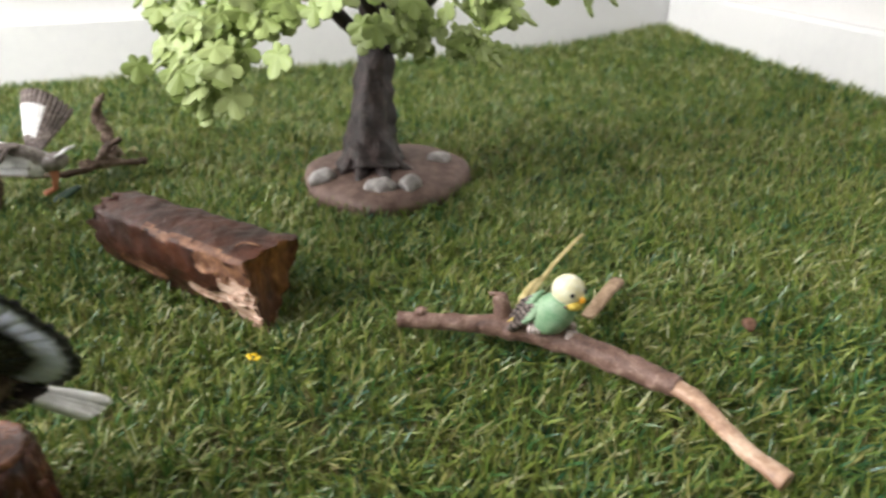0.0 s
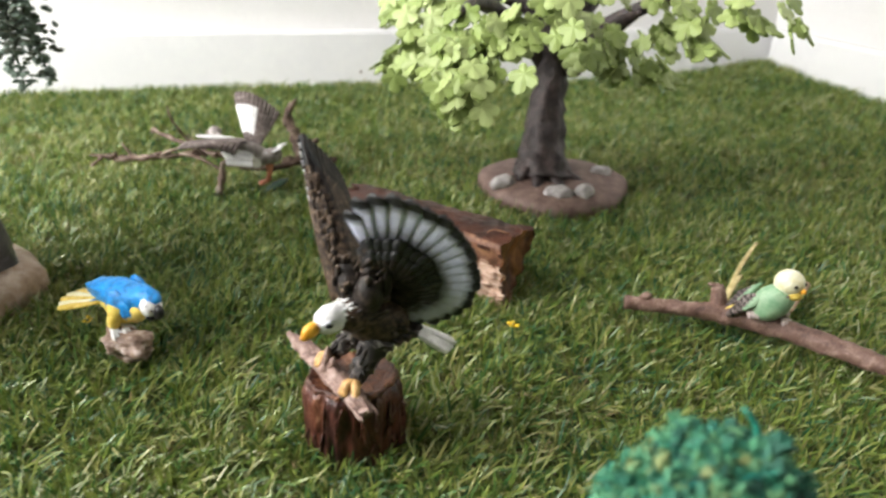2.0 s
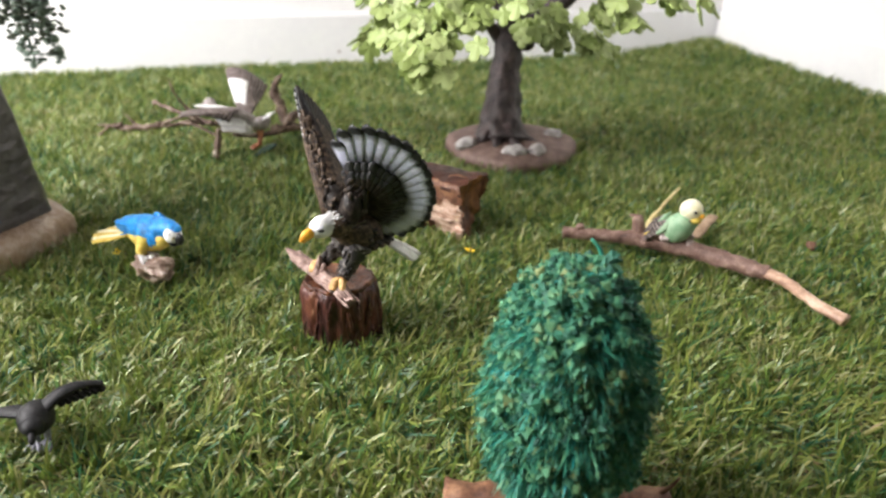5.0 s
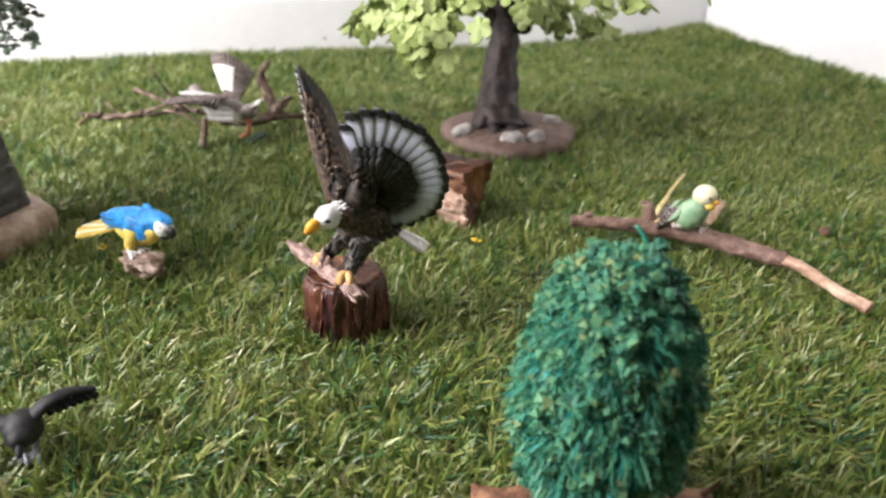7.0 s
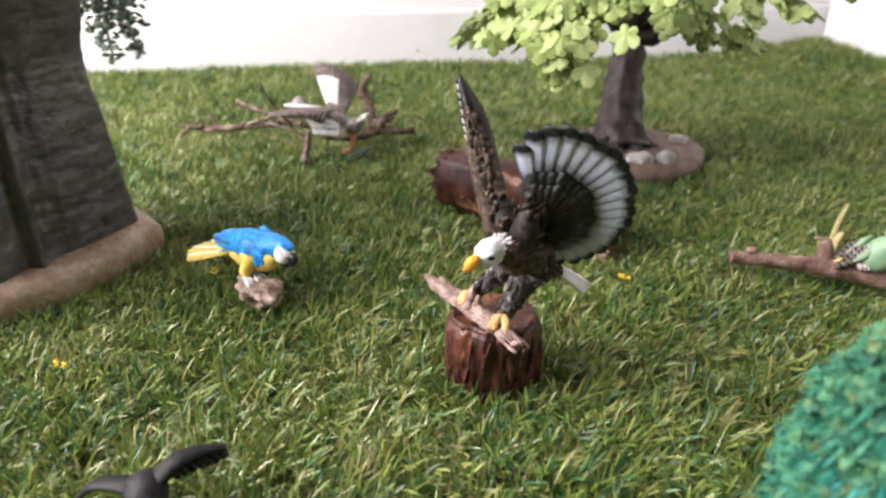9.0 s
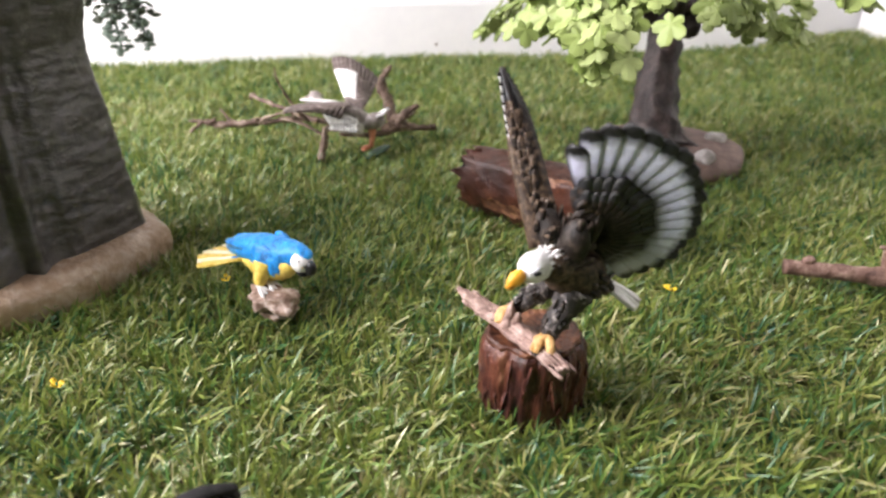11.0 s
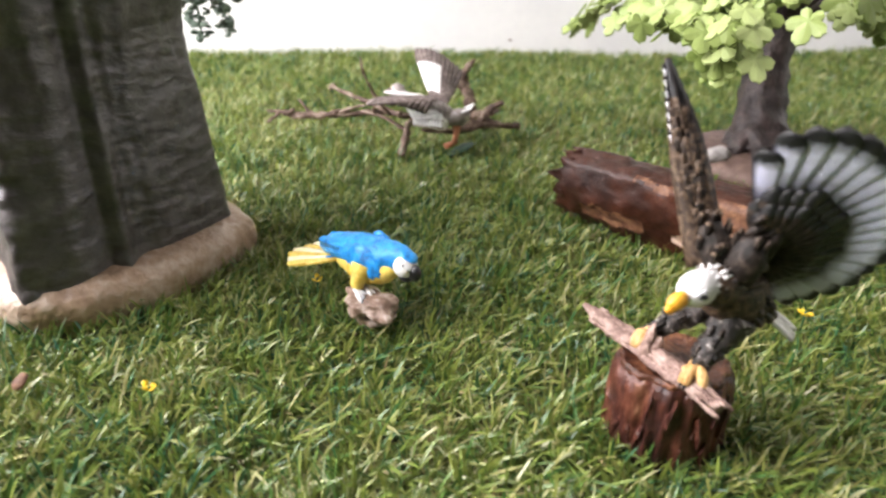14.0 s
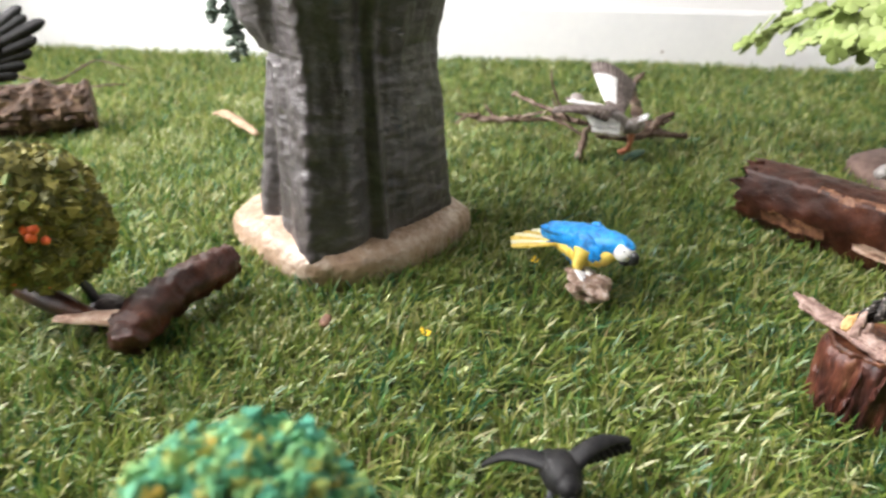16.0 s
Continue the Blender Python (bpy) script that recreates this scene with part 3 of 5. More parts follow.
def green_tree():
    tree = thing("toy_tree", (-0.036, 0.430, -0.004), "toy tree with light green lobed leaves and a dark trunk", "toy tree")
    bm = bmesh.new()
    lathe(bm, (-0.029, 0.430), ((-0.008, 1.0), (0.000, 1.0), (0.003, 0.97), (0.0055, 0.88), (0.008, 0.6), (0.010, 0.35)), 40, lambda a, z: 0.0545 * (1 + 0.035 * math.sin(3 * radians(a)) + 0.02 * math.sin(7 * radians(a))))
    part("base", bm, EARTH, tree, "red brown round earth base")
    for x, y, r, sx in ((-0.027, 0.391, 0.0095, 1.0), (-0.010, 0.394, 0.0075, 1.0), (-0.066, 0.405, 0.007, 1.3), (0.006, 0.436, 0.006, 1.3)):
        bm = bmesh.new()
        blob(bm, (x, y, 0.0068), (r * sx, r * 0.9, 0.0060), (1, 0.3, 0), sub=3, rough=0.35, freq=150)
        part("stone", bm, PEBBLE, tree, "pale grey stone", smooth=False)
    bm = bmesh.new()
    tube(bm, [(-0.038, 0.423, 0.004), (-0.038, 0.432, 0.020), (-0.037, 0.448, 0.045), (-0.035, 0.460, 0.080), (-0.033, 0.463, 0.12), (-0.030, 0.466, 0.17)], [0.0225, 0.0165, 0.0128, 0.0108, 0.0095, 0.006], 32, steps=6, rough=0.30, freq=110, ridge=0.045, ridges=7)
    for a, l in ((-100, 0.026), (-60, 0.030), (-20, 0.032), (25, 0.022), (80, 0.022), (150, 0.022), (-140, 0.022)):
        dx, dy = math.cos(radians(a)), math.sin(radians(a))
        tube(bm, [(-0.037 + dx * 0.008, 0.434 + dy * 0.008, 0.022), (-0.038 + dx * 0.017, 0.426 + dy * 0.017, 0.011), (-0.038 + dx * l, 0.424 + dy * l, 0.006)], [0.0075, 0.0055, 0.002], 8, rough=0.15)
    blob(bm, (-0.0210, 0.4540, 0.0800), (0.0080, 0.0065, 0.0075), (1, 0, 0.3), sub=3, rough=0.3, freq=160)
    part("trunk", bm, MAPLEBARK, tree)
    limbs = [
        [(-0.032, 0.462, 0.066), (-0.048, 0.455, 0.088), (-0.068, 0.435, 0.112), (-0.085, 0.385, 0.128), (-0.095, 0.340, 0.126)],
        [(-0.029, 0.462, 0.080), (-0.010, 0.455, 0.096), (0.006, 0.430, 0.114), (0.012, 0.400, 0.124)],
        [(-0.028, 0.463, 0.086), (-0.004, 0.452, 0.108), (0.035, 0.420, 0.132), (0.065, 0.365, 0.142)],
        [(-0.031, 0.466, 0.090), (-0.060, 0.475, 0.120), (-0.120, 0.480, 0.130)],
        [(-0.027, 0.468, 0.095), (0.000, 0.490, 0.130), (0.040, 0.510, 0.150)],
        [(-0.030, 0.460, 0.084), (-0.034, 0.430, 0.108), (-0.040, 0.385, 0.128)],
    ]
    for pts in limbs:
        bm = bmesh.new()
        tube(bm, pts, [0.0065, *[0.0048] * (len(pts) - 2), 0.002], 10, rough=0.15)
        part("limb", bm, MAPLEBARK, tree)
    rng = random.Random(11)
    lm = leaf_mesh()
    # sprays of leaves: centre, spread, count
    sprays = [
        ((-0.098, 0.326, 0.112), 0.018, 16), ((-0.080, 0.332, 0.118), 0.018, 14), ((-0.092, 0.318, 0.095), 0.010, 7), ((-0.110, 0.345, 0.112), 0.017, 13), ((-0.062, 0.340, 0.124), 0.016, 11),
        ((-0.095, 0.320, 0.103), 0.012, 10), ((-0.074, 0.326, 0.108), 0.012, 9), ((-0.118, 0.350, 0.104), 0.012, 9), ((-0.093, 0.317, 0.084), 0.004, 3), ((-0.100, 0.370, 0.102), 0.018, 13), ((-0.120, 0.400, 0.100), 0.018, 13), ((-0.132, 0.440, 0.096), 0.018, 12), ((-0.145, 0.475, 0.092), 0.014, 9), ((-0.156, 0.492, 0.074), 0.005, 4),
        ((-0.014, 0.385, 0.114), 0.014, 9), ((0.004, 0.392, 0.106), 0.014, 9), ((0.020, 0.398, 0.096), 0.009, 8), ((-0.026, 0.375, 0.106), 0.007, 5), ((0.029, 0.422, 0.090), 0.010, 9), ((0.024, 0.414, 0.108), 0.014, 10), ((0.040, 0.425, 0.118), 0.012, 5),
        ((0.034, 0.366, 0.128), 0.016, 8), ((0.040, 0.366, 0.114), 0.008, 5), ((0.060, 0.352, 0.133), 0.015, 8), ((0.078, 0.344, 0.132), 0.009, 5),
        ((-0.045, 0.380, 0.132), 0.020, 12), ((0.010, 0.420, 0.140), 0.024, 8), ((0.060, 0.420, 0.146), 0.024, 6), ((-0.085, 0.440, 0.135), 0.030, 14), ((-0.020, 0.480, 0.150), 0.030, 6),
        ((-0.125, 0.370, 0.130), 0.020, 11), ((-0.030, 0.345, 0.142), 0.028, 12), ((-0.035, 0.440, 0.180), 0.050, 8), ((-0.130, 0.440, 0.125), 0.022, 10),
    ]
    at = base_of(tree)
    for c, spread, count in sprays:
        out = Vector((c[0] + 0.028, c[1] - 0.465, 0))
        turn, fall = math.degrees(math.atan2(out.y, out.x)) + rng.uniform(-25, 25), rng.uniform(22, 48)
        plane = pose(0, 0, 0, rng.uniform(-15, 15), fall, turn)
        for _ in range(count):
            off = plane @ Vector((rng.gauss(0, 1), rng.gauss(0, 1), rng.gauss(0, 0.30))) * spread * 0.60
            p = Vector(c) + off
            ob = new("leaf", lm)
            ob.parent = tree
            k = rng.uniform(0.85, 1.15)
            ob.matrix_basis = Matrix.Translation(p - at) @ pose(0, 0, 0, rng.uniform(-14, 14), fall + rng.uniform(-14, 22), turn + rng.uniform(-70, 70)) @ Matrix.Diagonal((k, k, k, 1))
    return tree


green_tree()


# ---- the big fluted toy tree ----
TRUNK_TABLE = [(-165, 0.0440), (-150, 0.0480), (-136, 0.0470), (-126, 0.0365), (-118, 0.0400), (-104, 0.0455), (-92, 0.0520), (-80, 0.0615), (-76, 0.0630), (-72, 0.0605), (-55, 0.0540), (-39, 0.0535), (-34, 0.0490), (-27, 0.0430), (-10, 0.0460), (10, 0.0520), (23, 0.0590), (30, 0.0585), (42, 0.050), (60, 0.047), (85, 0.052), (115, 0.046), (145, 0.050)]
SAND_TABLE = [(-151, 0.0620), (-128, 0.0550), (-106, 0.0545), (-80, 0.0640), (-60, 0.0630), (-44, 0.0590), (-10, 0.0570), (10, 0.0620), (25, 0.0680), (48, 0.0630), (90, 0.0610), (140, 0.0620), (175, 0.0590)]
BAOBAB = (-0.360, 0.2150)


def trunk_radius(a, z):
    near = lambda c, w: max(0.0, 1 - abs((a - c + 180) % 360 - 180) / w)
    r = rounded_radius(TRUNK_TABLE, a)
    h = min(1.0, z / 0.092)
    r += (0.0450 - r) * h * (0.80 - 0.45 * near(22, 55) - 0.60 * near(-78, 30))
    r *= 1 - 0.17 * h * near(-150, 55)
    r *= 1 + 0.035 * near(-60, 9) - 0.10 * near(-47, 9) + 0.035 * near(-20, 12) - 0.045 * near(-34, 6) - 0.03 * near(-97, 6) + 0.02 * near(-110, 7)
    x, y = math.cos(radians(a)), math.sin(radians(a))
    r *= 1 + 0.020 * noise.noise((x * 3, y * 3, z * 40)) + 0.016 * noise.noise((x * 12, y * 12, z * 70)) + 0.008 * noise.noise((x * 34, y * 34, z * 200))
    r += 0.0016 * near(-77, 9) * noise.noise((z * 190, 3.1, a * 0.25)) + 0.0010 * max(near(-110, 30), near(-145, 25)) * noise.noise((z * 140, a * 0.09, 1.7)) + 0.0005 * noise.noise((z * 330, x * 2, y * 2))
    # a groove in the bark, with the part above it hanging over
    lip = near(-150, 50)
    if lip > 0 and z > 0.0915:
        if z < 0.0962:
            r *= 1 - 0.34 * min(1, lip * 3)
        else:
            r *= 1 + 0.26 * min(1, lip * 2.2) * min(1, (z - 0.0970) / 0.018 + 0.35)
    return r


def fluted_tree():
    tree = thing("toy_tree", (*BAOBAB, -0.006), "toy tree with thick fluted grey trunk on a sandy base", "toy tree")
    bm = bmesh.new()
    lathe(bm, BAOBAB, ((-0.010, 0.99), (-0.002, 1.0), (0.003, 0.995), (0.006, 0.975), (0.0085, 0.93), (0.0105, 0.87), (0.012, 0.6)), 90, lambda a, z: rounded_radius(SAND_TABLE, a) * (1 + 0.03 * noise.noise((math.cos(radians(a)) * 5, math.sin(radians(a)) * 5, z * 40))))
    part("base", bm, SAND, tree, "pale sand coloured moulded base")
    bm = bmesh.new()
    zs = [0.004 + 0.0013 * i for i in range(116)]
    lv = []
    for z in zs:
        if z < 0.095:
            k = 1.0 - 0.10 * (z / 0.095) ** 0.8
        else:
            k = 0.90 + 0.34 * ((z - 0.095) / 0.06) ** 1.5
        lv.append((z, k))
    lathe(bm, BAOBAB, lv, 210, trunk_radius)
    part("trunk", bm, GREYBARK, tree, "dark grey brown fluted trunk")
    rng = random.Random(5)
    ends = [(-0.39, 0.40, 0.22), (-0.50, 0.27, 0.22), (-0.30, 0.30, 0.24)]
    for e in ends:
        bm = bmesh.new()
        d = Vector((e[0] - BAOBAB[0], e[1] - BAOBAB[1], 0)).normalized()
        tube(bm, [(BAOBAB[0] + d.x * 0.02, BAOBAB[1] + d.y * 0.02, 0.145), (BAOBAB[0] + d.x * 0.055, BAOBAB[1] + d.y * 0.055, 0.185), e], [0.022, 0.015, 0.005], 12, rough=0.15)
        part("limb", bm, GREYBARK, tree)
    # hanging sprigs: top, bottom, material, clumps
    sprigs = [((-0.424, 0.420, 0.20), (-0.420, 0.424, 0.079), DARKSPRIG, 0.046, 420), ((-0.410, 0.418, 0.20), (-0.406, 0.422, 0.092), SPRIG, 0.030, 200), ((-0.410, 0.420, 0.15), (-0.400, 0.425, 0.058), SPRIG, 0.010, 80), ((-0.425, 0.425, 0.13), (-0.422, 0.426, 0.054), SPRIG, 0.014, 80),
              ((-0.437, 0.235, 0.17), (-0.435, 0.234, 0.078), SPRIG, 0.0100, 130), ((-0.444, 0.232, 0.12), (-0.4450, 0.230, 0.098), SPRIG, 0.006, 26), ((-0.380, 0.410, 0.20), (-0.375, 0.415, 0.120), DARKSPRIG, 0.016, 40)]
    for top, bottom, mat, wide, count in sprigs:
        bm = bmesh.new()
        a, b = Vector(top), Vector(bottom)
        tube(bm, [a, (a + b) / 2, b], [0.0016, 0.0013, 0.0007], 6)
        for i in range(count):
            t = i / count
            c = a.lerp(b, t) + Vector([max(-1.5, min(1.5, rng.gauss(0, k))) for k in (1, 1, 0.4)]) * wide * 0.42 * (1.1 - 0.45 * t)
            r = rng.uniform(0.0022, 0.0042)
            blob(bm, c, (r, r * rng.uniform(0.7, 1.0), r * 0.45), (rng.uniform(-1, 1), rng.uniform(-1, 1), rng.uniform(-0.6, 0.4)), sub=1, rough=0.7, freq=400)
        part("sprig", bm, mat, tree, "hanging grey green sprig", smooth=False)
    return tree


fluted_tree()


# ---- the split log ----
def split_log():
    a, b = Vector((-0.0570, 0.2620, 0.0140)), Vector((-0.1520, 0.3230, 0.0130))
    d = (b - a).normalized()
    side = d.cross(Vector((0, 0, 1))).normalized()
    toward = -side if side.y > 0 else side
    up = Vector((0, 0, 1)) - d * d.z
    up.normalize()
    log = thing("split_log", ((a + b) / 2).to_tuple()[:2] + (-0.004,), "short dark brown split log with a pale splintered end", "log")

    corners = [(k * math.cos(radians(c)), k * math.sin(radians(c))) for c, k in ((46, 0.0226), (134, 0.0226), (-72, 0.0265))]

    def wedge(ang):
        """How far the three-cornered split outline lies from the log's axis."""
        dx, dy = math.cos(ang), math.sin(ang)
        best = 0.03
        for (x0, y0), (x1, y1) in zip(corners, corners[1:] + corners[:1]):
            nx, ny = y1 - y0, x0 - x1
            along = nx * dx + ny * dy
            if abs(along) > 1e-9 and (nx * x0 + ny * y0) / along > 0:
                best = min(best, (nx * x0 + ny * y0) / along)
        return best

    def skin(t, ang):
        """A point of the log's skin: t along it, ang from the near side upwards."""
        n = toward * math.cos(ang) + up * math.sin(ang)
        r = 0.0180 * (1 + 0.05 * math.cos(2 * (ang - 1.0)) + 0.03 * math.cos(3 * ang + 0.4))
        k = 0.35 + 0.55 * max(0.0, 1 - t / 0.75)
        r += (wedge(ang) - r) * k
        c = a.lerp(b, t)
        q = c + n * r
        rag = 0.09 * noise.noise(q * 45) + 0.05 * noise.noise(q * 170) + 0.035 * noise.noise(q * 520)
        q += n * r * rag
        if t > 0.93:
            q += d * 0.011 * noise.noise(q * 330) * (t - 0.93) / 0.07
        if t < 0.05:
            q += d * 0.004 * noise.noise(q * 170)
        return q
    BARK, RAW, STRIP = 0, 1, 2

    def cover(t, ang, q):
        wob = 0.35 * noise.noise(q * 120)
        if t < 0.20 + 0.10 * wob and -1.50 < ang + wob < 0.25:
            return RAW
        if 0.15 < t < 0.42 + 0.1 * wob and -0.85 < ang + 0.8 * wob < -0.45:
            return RAW
        if t < 0.30 and 0.25 < ang + wob < 0.70:
            return STRIP
        if 0.02 < t < 0.62 and 0.74 < ang + 0.4 * wob < 0.92:
            return STRIP
        if 0.55 < t < 0.86 and -0.75 < ang + 1.2 * wob < -0.30:
            return STRIP
        return BARK
    bm = bmesh.new()
    seg, cuts = 84, 72
    grid = [[bm.verts.new(skin(i / cuts, 2 * math.pi * k / seg - math.pi)) for k in range(seg)] for i in range(cuts + 1)]
    for i in range(cuts):
        for k in range(seg):
            f = bm.faces.new((grid[i][k], grid[i][(k + 1) % seg], grid[i + 1][(k + 1) % seg], grid[i + 1][k]))
            f.material_index = cover((i + 0.5) / cuts, 2 * math.pi * (k + 0.5) / seg - math.pi, grid[i][k].co)
    # raw wood lies a little below the bark
    sunk = {v for f in bm.faces if f.material_index for v in f.verts} 
    for v in sunk:
        if all(f.material_index for f in v.link_faces):
            t = (v.co - a).dot(d) / (b - a).length
            c = a.lerp(b, t)
            v.co += (c - v.co) * (0.05 + 0.06 * noise.noise(v.co * 330))
    part("bark", bm, [BARK_DARK, PALE, CUT], log)
    bm = bmesh.new()
    ring = [bm.verts.new(skin(0.004, 2 * math.pi * k / 60 - math.pi)) for k in range(60)]
    c = sum((v.co for v in ring), Vector()) / 60
    last = ring
    for share in (0.94, 0.85, 0.72, 0.58, 0.42, 0.25):
        nxt = [bm.verts.new(c.lerp(v.co - d * (v.co - c).dot(d), share) + d * (0.0052 * (1 - share * share) + 0.0012 * noise.noise(c.lerp(v.co, share) * 150) + 0.0010 * noise.noise(Vector((c.lerp(v.co, share).dot(toward) * 500, c.z * 40, 0))))) for v in ring]
        for k in range(60):
            bm.faces.new((last[k], last[(k + 1) % 60], nxt[(k + 1) % 60], nxt[k]))
        last = nxt
    cc = bm.verts.new(c + d * 0.004)
    for k in range(60):
        bm.faces.new((last[k], last[(k + 1) % 60], cc))
    part("broken_face", bm, HEART, log, "orange brown broken heartwood")
    bm = bmesh.new()
    ring = [bm.verts.new(skin(0.99, 2 * math.pi * k / 40 - math.pi)) for k in range(40)]
    cc = bm.verts.new(b - d * 0.002)
    for k in range(40):
        bm.faces.new((ring[k], ring[(k + 1) % 40], cc))
    part("far_face", bm, BARK_DARK, log)
    rng = random.Random(8)
    for i in range(18):
        t, ang = rng.uniform(0.02, 0.16), rng.uniform(-1.3, 0.05)
        p = skin(t, ang)
        bm = bmesh.new()
        blob(bm, p, (rng.uniform(0.003, 0.006), 0.0010, 0.0008), (d + toward * rng.uniform(-0.15, 0.15)), sub=1, rough=0.4)
        part("splinter", bm, PALE, log, smooth=False)
    bm = bmesh.new()
    tube(bm, [skin(0.04, 1.5), skin(0.12, 1.2) + up * 0.001, skin(0.13, 0.2) + toward * 0.001], [0.0004, 0.0005, 0.0003], 6)
    part("loose_fibre", bm, CUT, log)
    return log


split_log()


# ---- the perch branch, the straw and the chip beside it ----
def fallen_branch():
    br = thing("fallen_branch", (0.06, 0.225, 0.0), "long thin bent branch with stripped pale end lying on grass", "branch")
    bm = bmesh.new()
    tube(bm, [(-0.0040, 0.2485, 0.0050), (0.0095, 0.2478, 0.0052), (0.0250, 0.2460, 0.0050), (0.0410, 0.2440, 0.0052), (0.0635, 0.2325, 0.0055), (0.0830, 0.2180, 0.0060), (0.0985, 0.2045, 0.0064)], [0.0034, 0.0036, 0.0036, 0.0052, 0.0047, 0.0045, 0.0040], 24, steps=14, rough=0.20, freq=170)
    part("bark", bm, TWIG, br)
    bm = bmesh.new()
    tube(bm, [(0.0930, 0.2095, 0.0066), (0.1010, 0.2000, 0.0070), (0.1070, 0.1860, 0.0068), (0.1120, 0.1740, 0.0058), (0.1195, 0.1635, 0.0048)], [0.0037, 0.0035, 0.0031, 0.0031, 0.0037], 18, steps=10, rough=0.22, freq=140, flat=0.85)
    part("stripped_end", bm, STRIPPED, br, "pale stripped orange wood")
    bm = bmesh.new()
    tube(bm, [(0.0405, 0.2455, 0.006), (0.0390, 0.2475, 0.0130), (0.0375, 0.2490, 0.0170)], [0.0048, 0.0034, 0.0028], 10, steps=4, rough=0.25)
    tube(bm, [(0.0390, 0.2490, 0.0172), (0.0335, 0.2490, 0.0178)], [0.0012, 0.0008], 6)
    part("stub", bm, TWIG, br, "short broken side stub")
    bm = bmesh.new()
    blob(bm, (0.0055, 0.2485, 0.0092), (0.003, 0.0024, 0.0020), (1, 0, 0.4), sub=2, rough=0.4)
    part("knot", bm, TWIG, br)
    return br


fallen_branch()
bm = bmesh.new()
tube(bm, [(0.0500, 0.2680, 0.0010), (0.0660, 0.2990, 0.0040), (0.0845, 0.3310, 0.0045)], [0.0010, 0.0013, 0.0011], 8, flat=0.5)
solid("straw", bm, STRAW, (0.053, 0.260, 0.0), "dry yellow straw stalk lying across the grass", "straw")
bm = bmesh.new()
tube(bm, [(0.0450, 0.2530, 0.0010), (0.0480, 0.2600, 0.0080), (0.0540, 0.2680, 0.0120), (0.0580, 0.2740, 0.0110)], [0.0010, 0.0016, 0.0014, 0.0006], 8, rough=0.4, flat=0.5)
solid("straw", bm, STRAW, (0.050, 0.256, 0.0), "bent dry straw wisp in the grass", "straw")
bm = bmesh.new()
tube(bm, [(0.0755, 0.2565, 0.0020), (0.0845, 0.2700, 0.0035), (0.0940, 0.2845, 0.0040)], [0.0030, 0.0034, 0.0033], 8, flat=0.35, rough=0.15)
solid("wood_chip", bm, CHIP, (0.0745, 0.259, 0.0), "flat brown wood chip lying on the grass", "wood chip")


# ---- figures: each one a single painted mesh ----
def budgie():
    bm = bmesh.new()
    blob(bm, (0.0580, 0.2345, 0.0180), (0.0105, 0.0072, 0.0076), (0.45, -0.25, 0.75), 0, rough=0.06)
    blob(bm, (0.0626, 0.2335, 0.0288), (0.0064, 0.0060, 0.0062), (1, -0.3, 0), 1)
    blob(bm, (0.0672, 0.2286, 0.0272), (0.0013, 0.0011, 0.0015), (0.6, -0.5, -0.7), 2, 2)
    blob(bm, (0.0644, 0.2302, 0.0246), (0.0036, 0.0032, 0.0026), (1, -0.3, 0), 5, 2)
    blob(bm, (0.0632, 0.2280, 0.0296), (0.0009, 0.0009, 0.0010), (1, 0, 0), 3, 2)
    blob(bm, (0.0682, 0.2312, 0.0296), (0.0009, 0.0009, 0.0010), (1, 0, 0), 3, 2)
    blob(bm, (0.0612, 0.2284, 0.0243), (0.0012, 0.0006, 0.0007), (1, 0, 0), 9, 1)
    for s in (-1, 1):
        for i in range(5):
            feather(bm, (0.0545 - 0.001 * i, 0.2370 + s * 0.0045, 0.0235 - 0.0015 * i), (0.0455 - 0.0012 * i, 0.2410 + s * 0.0030, 0.0165 - 0.0022 * i), (-0.2, s, 0.4), 0.0034, [(0.42, 0), (0.55, 9), (0.62, 4), (0.76, 9), (0.84, 4), (1.0, 9)], 0.0009)
    feather(bm, (0.050, 0.238, 0.0150), (0.0390, 0.2450, 0.0060), (0, 0.4, 1), 0.0040, [(1.0, 5)], 0.0010)
    for x, y in ((0.0505, 0.2350), (0.0650, 0.2335)):
        z = 0.0115 if x < 0.06 else 0.0098
        for k in (-1, 0, 1):
            blob(bm, (x + 0.0012 * k, y - 0.0012, z), (0.0034, 0.0013, 0.0014), (0.25 * k, -1, -0.2), 7, 2)
        blob(bm, (x, y + 0.0008, z + 0.0022), (0.0022, 0.0016, 0.0022), (0, 0, 1), 7, 2)
    return solid("bird_figurine", bm, [F_GREEN, F_PALEYELLOW, F_BEAK, F_BLACK, F_DARK, F_YELLOW, F_BLUE, F_PINK, F_FOOT, F_TAUPE], (0.058, 0.2345, 0.008), "painted green and yellow budgerigar figurine perched on the branch", "bird figurine")


budgie()


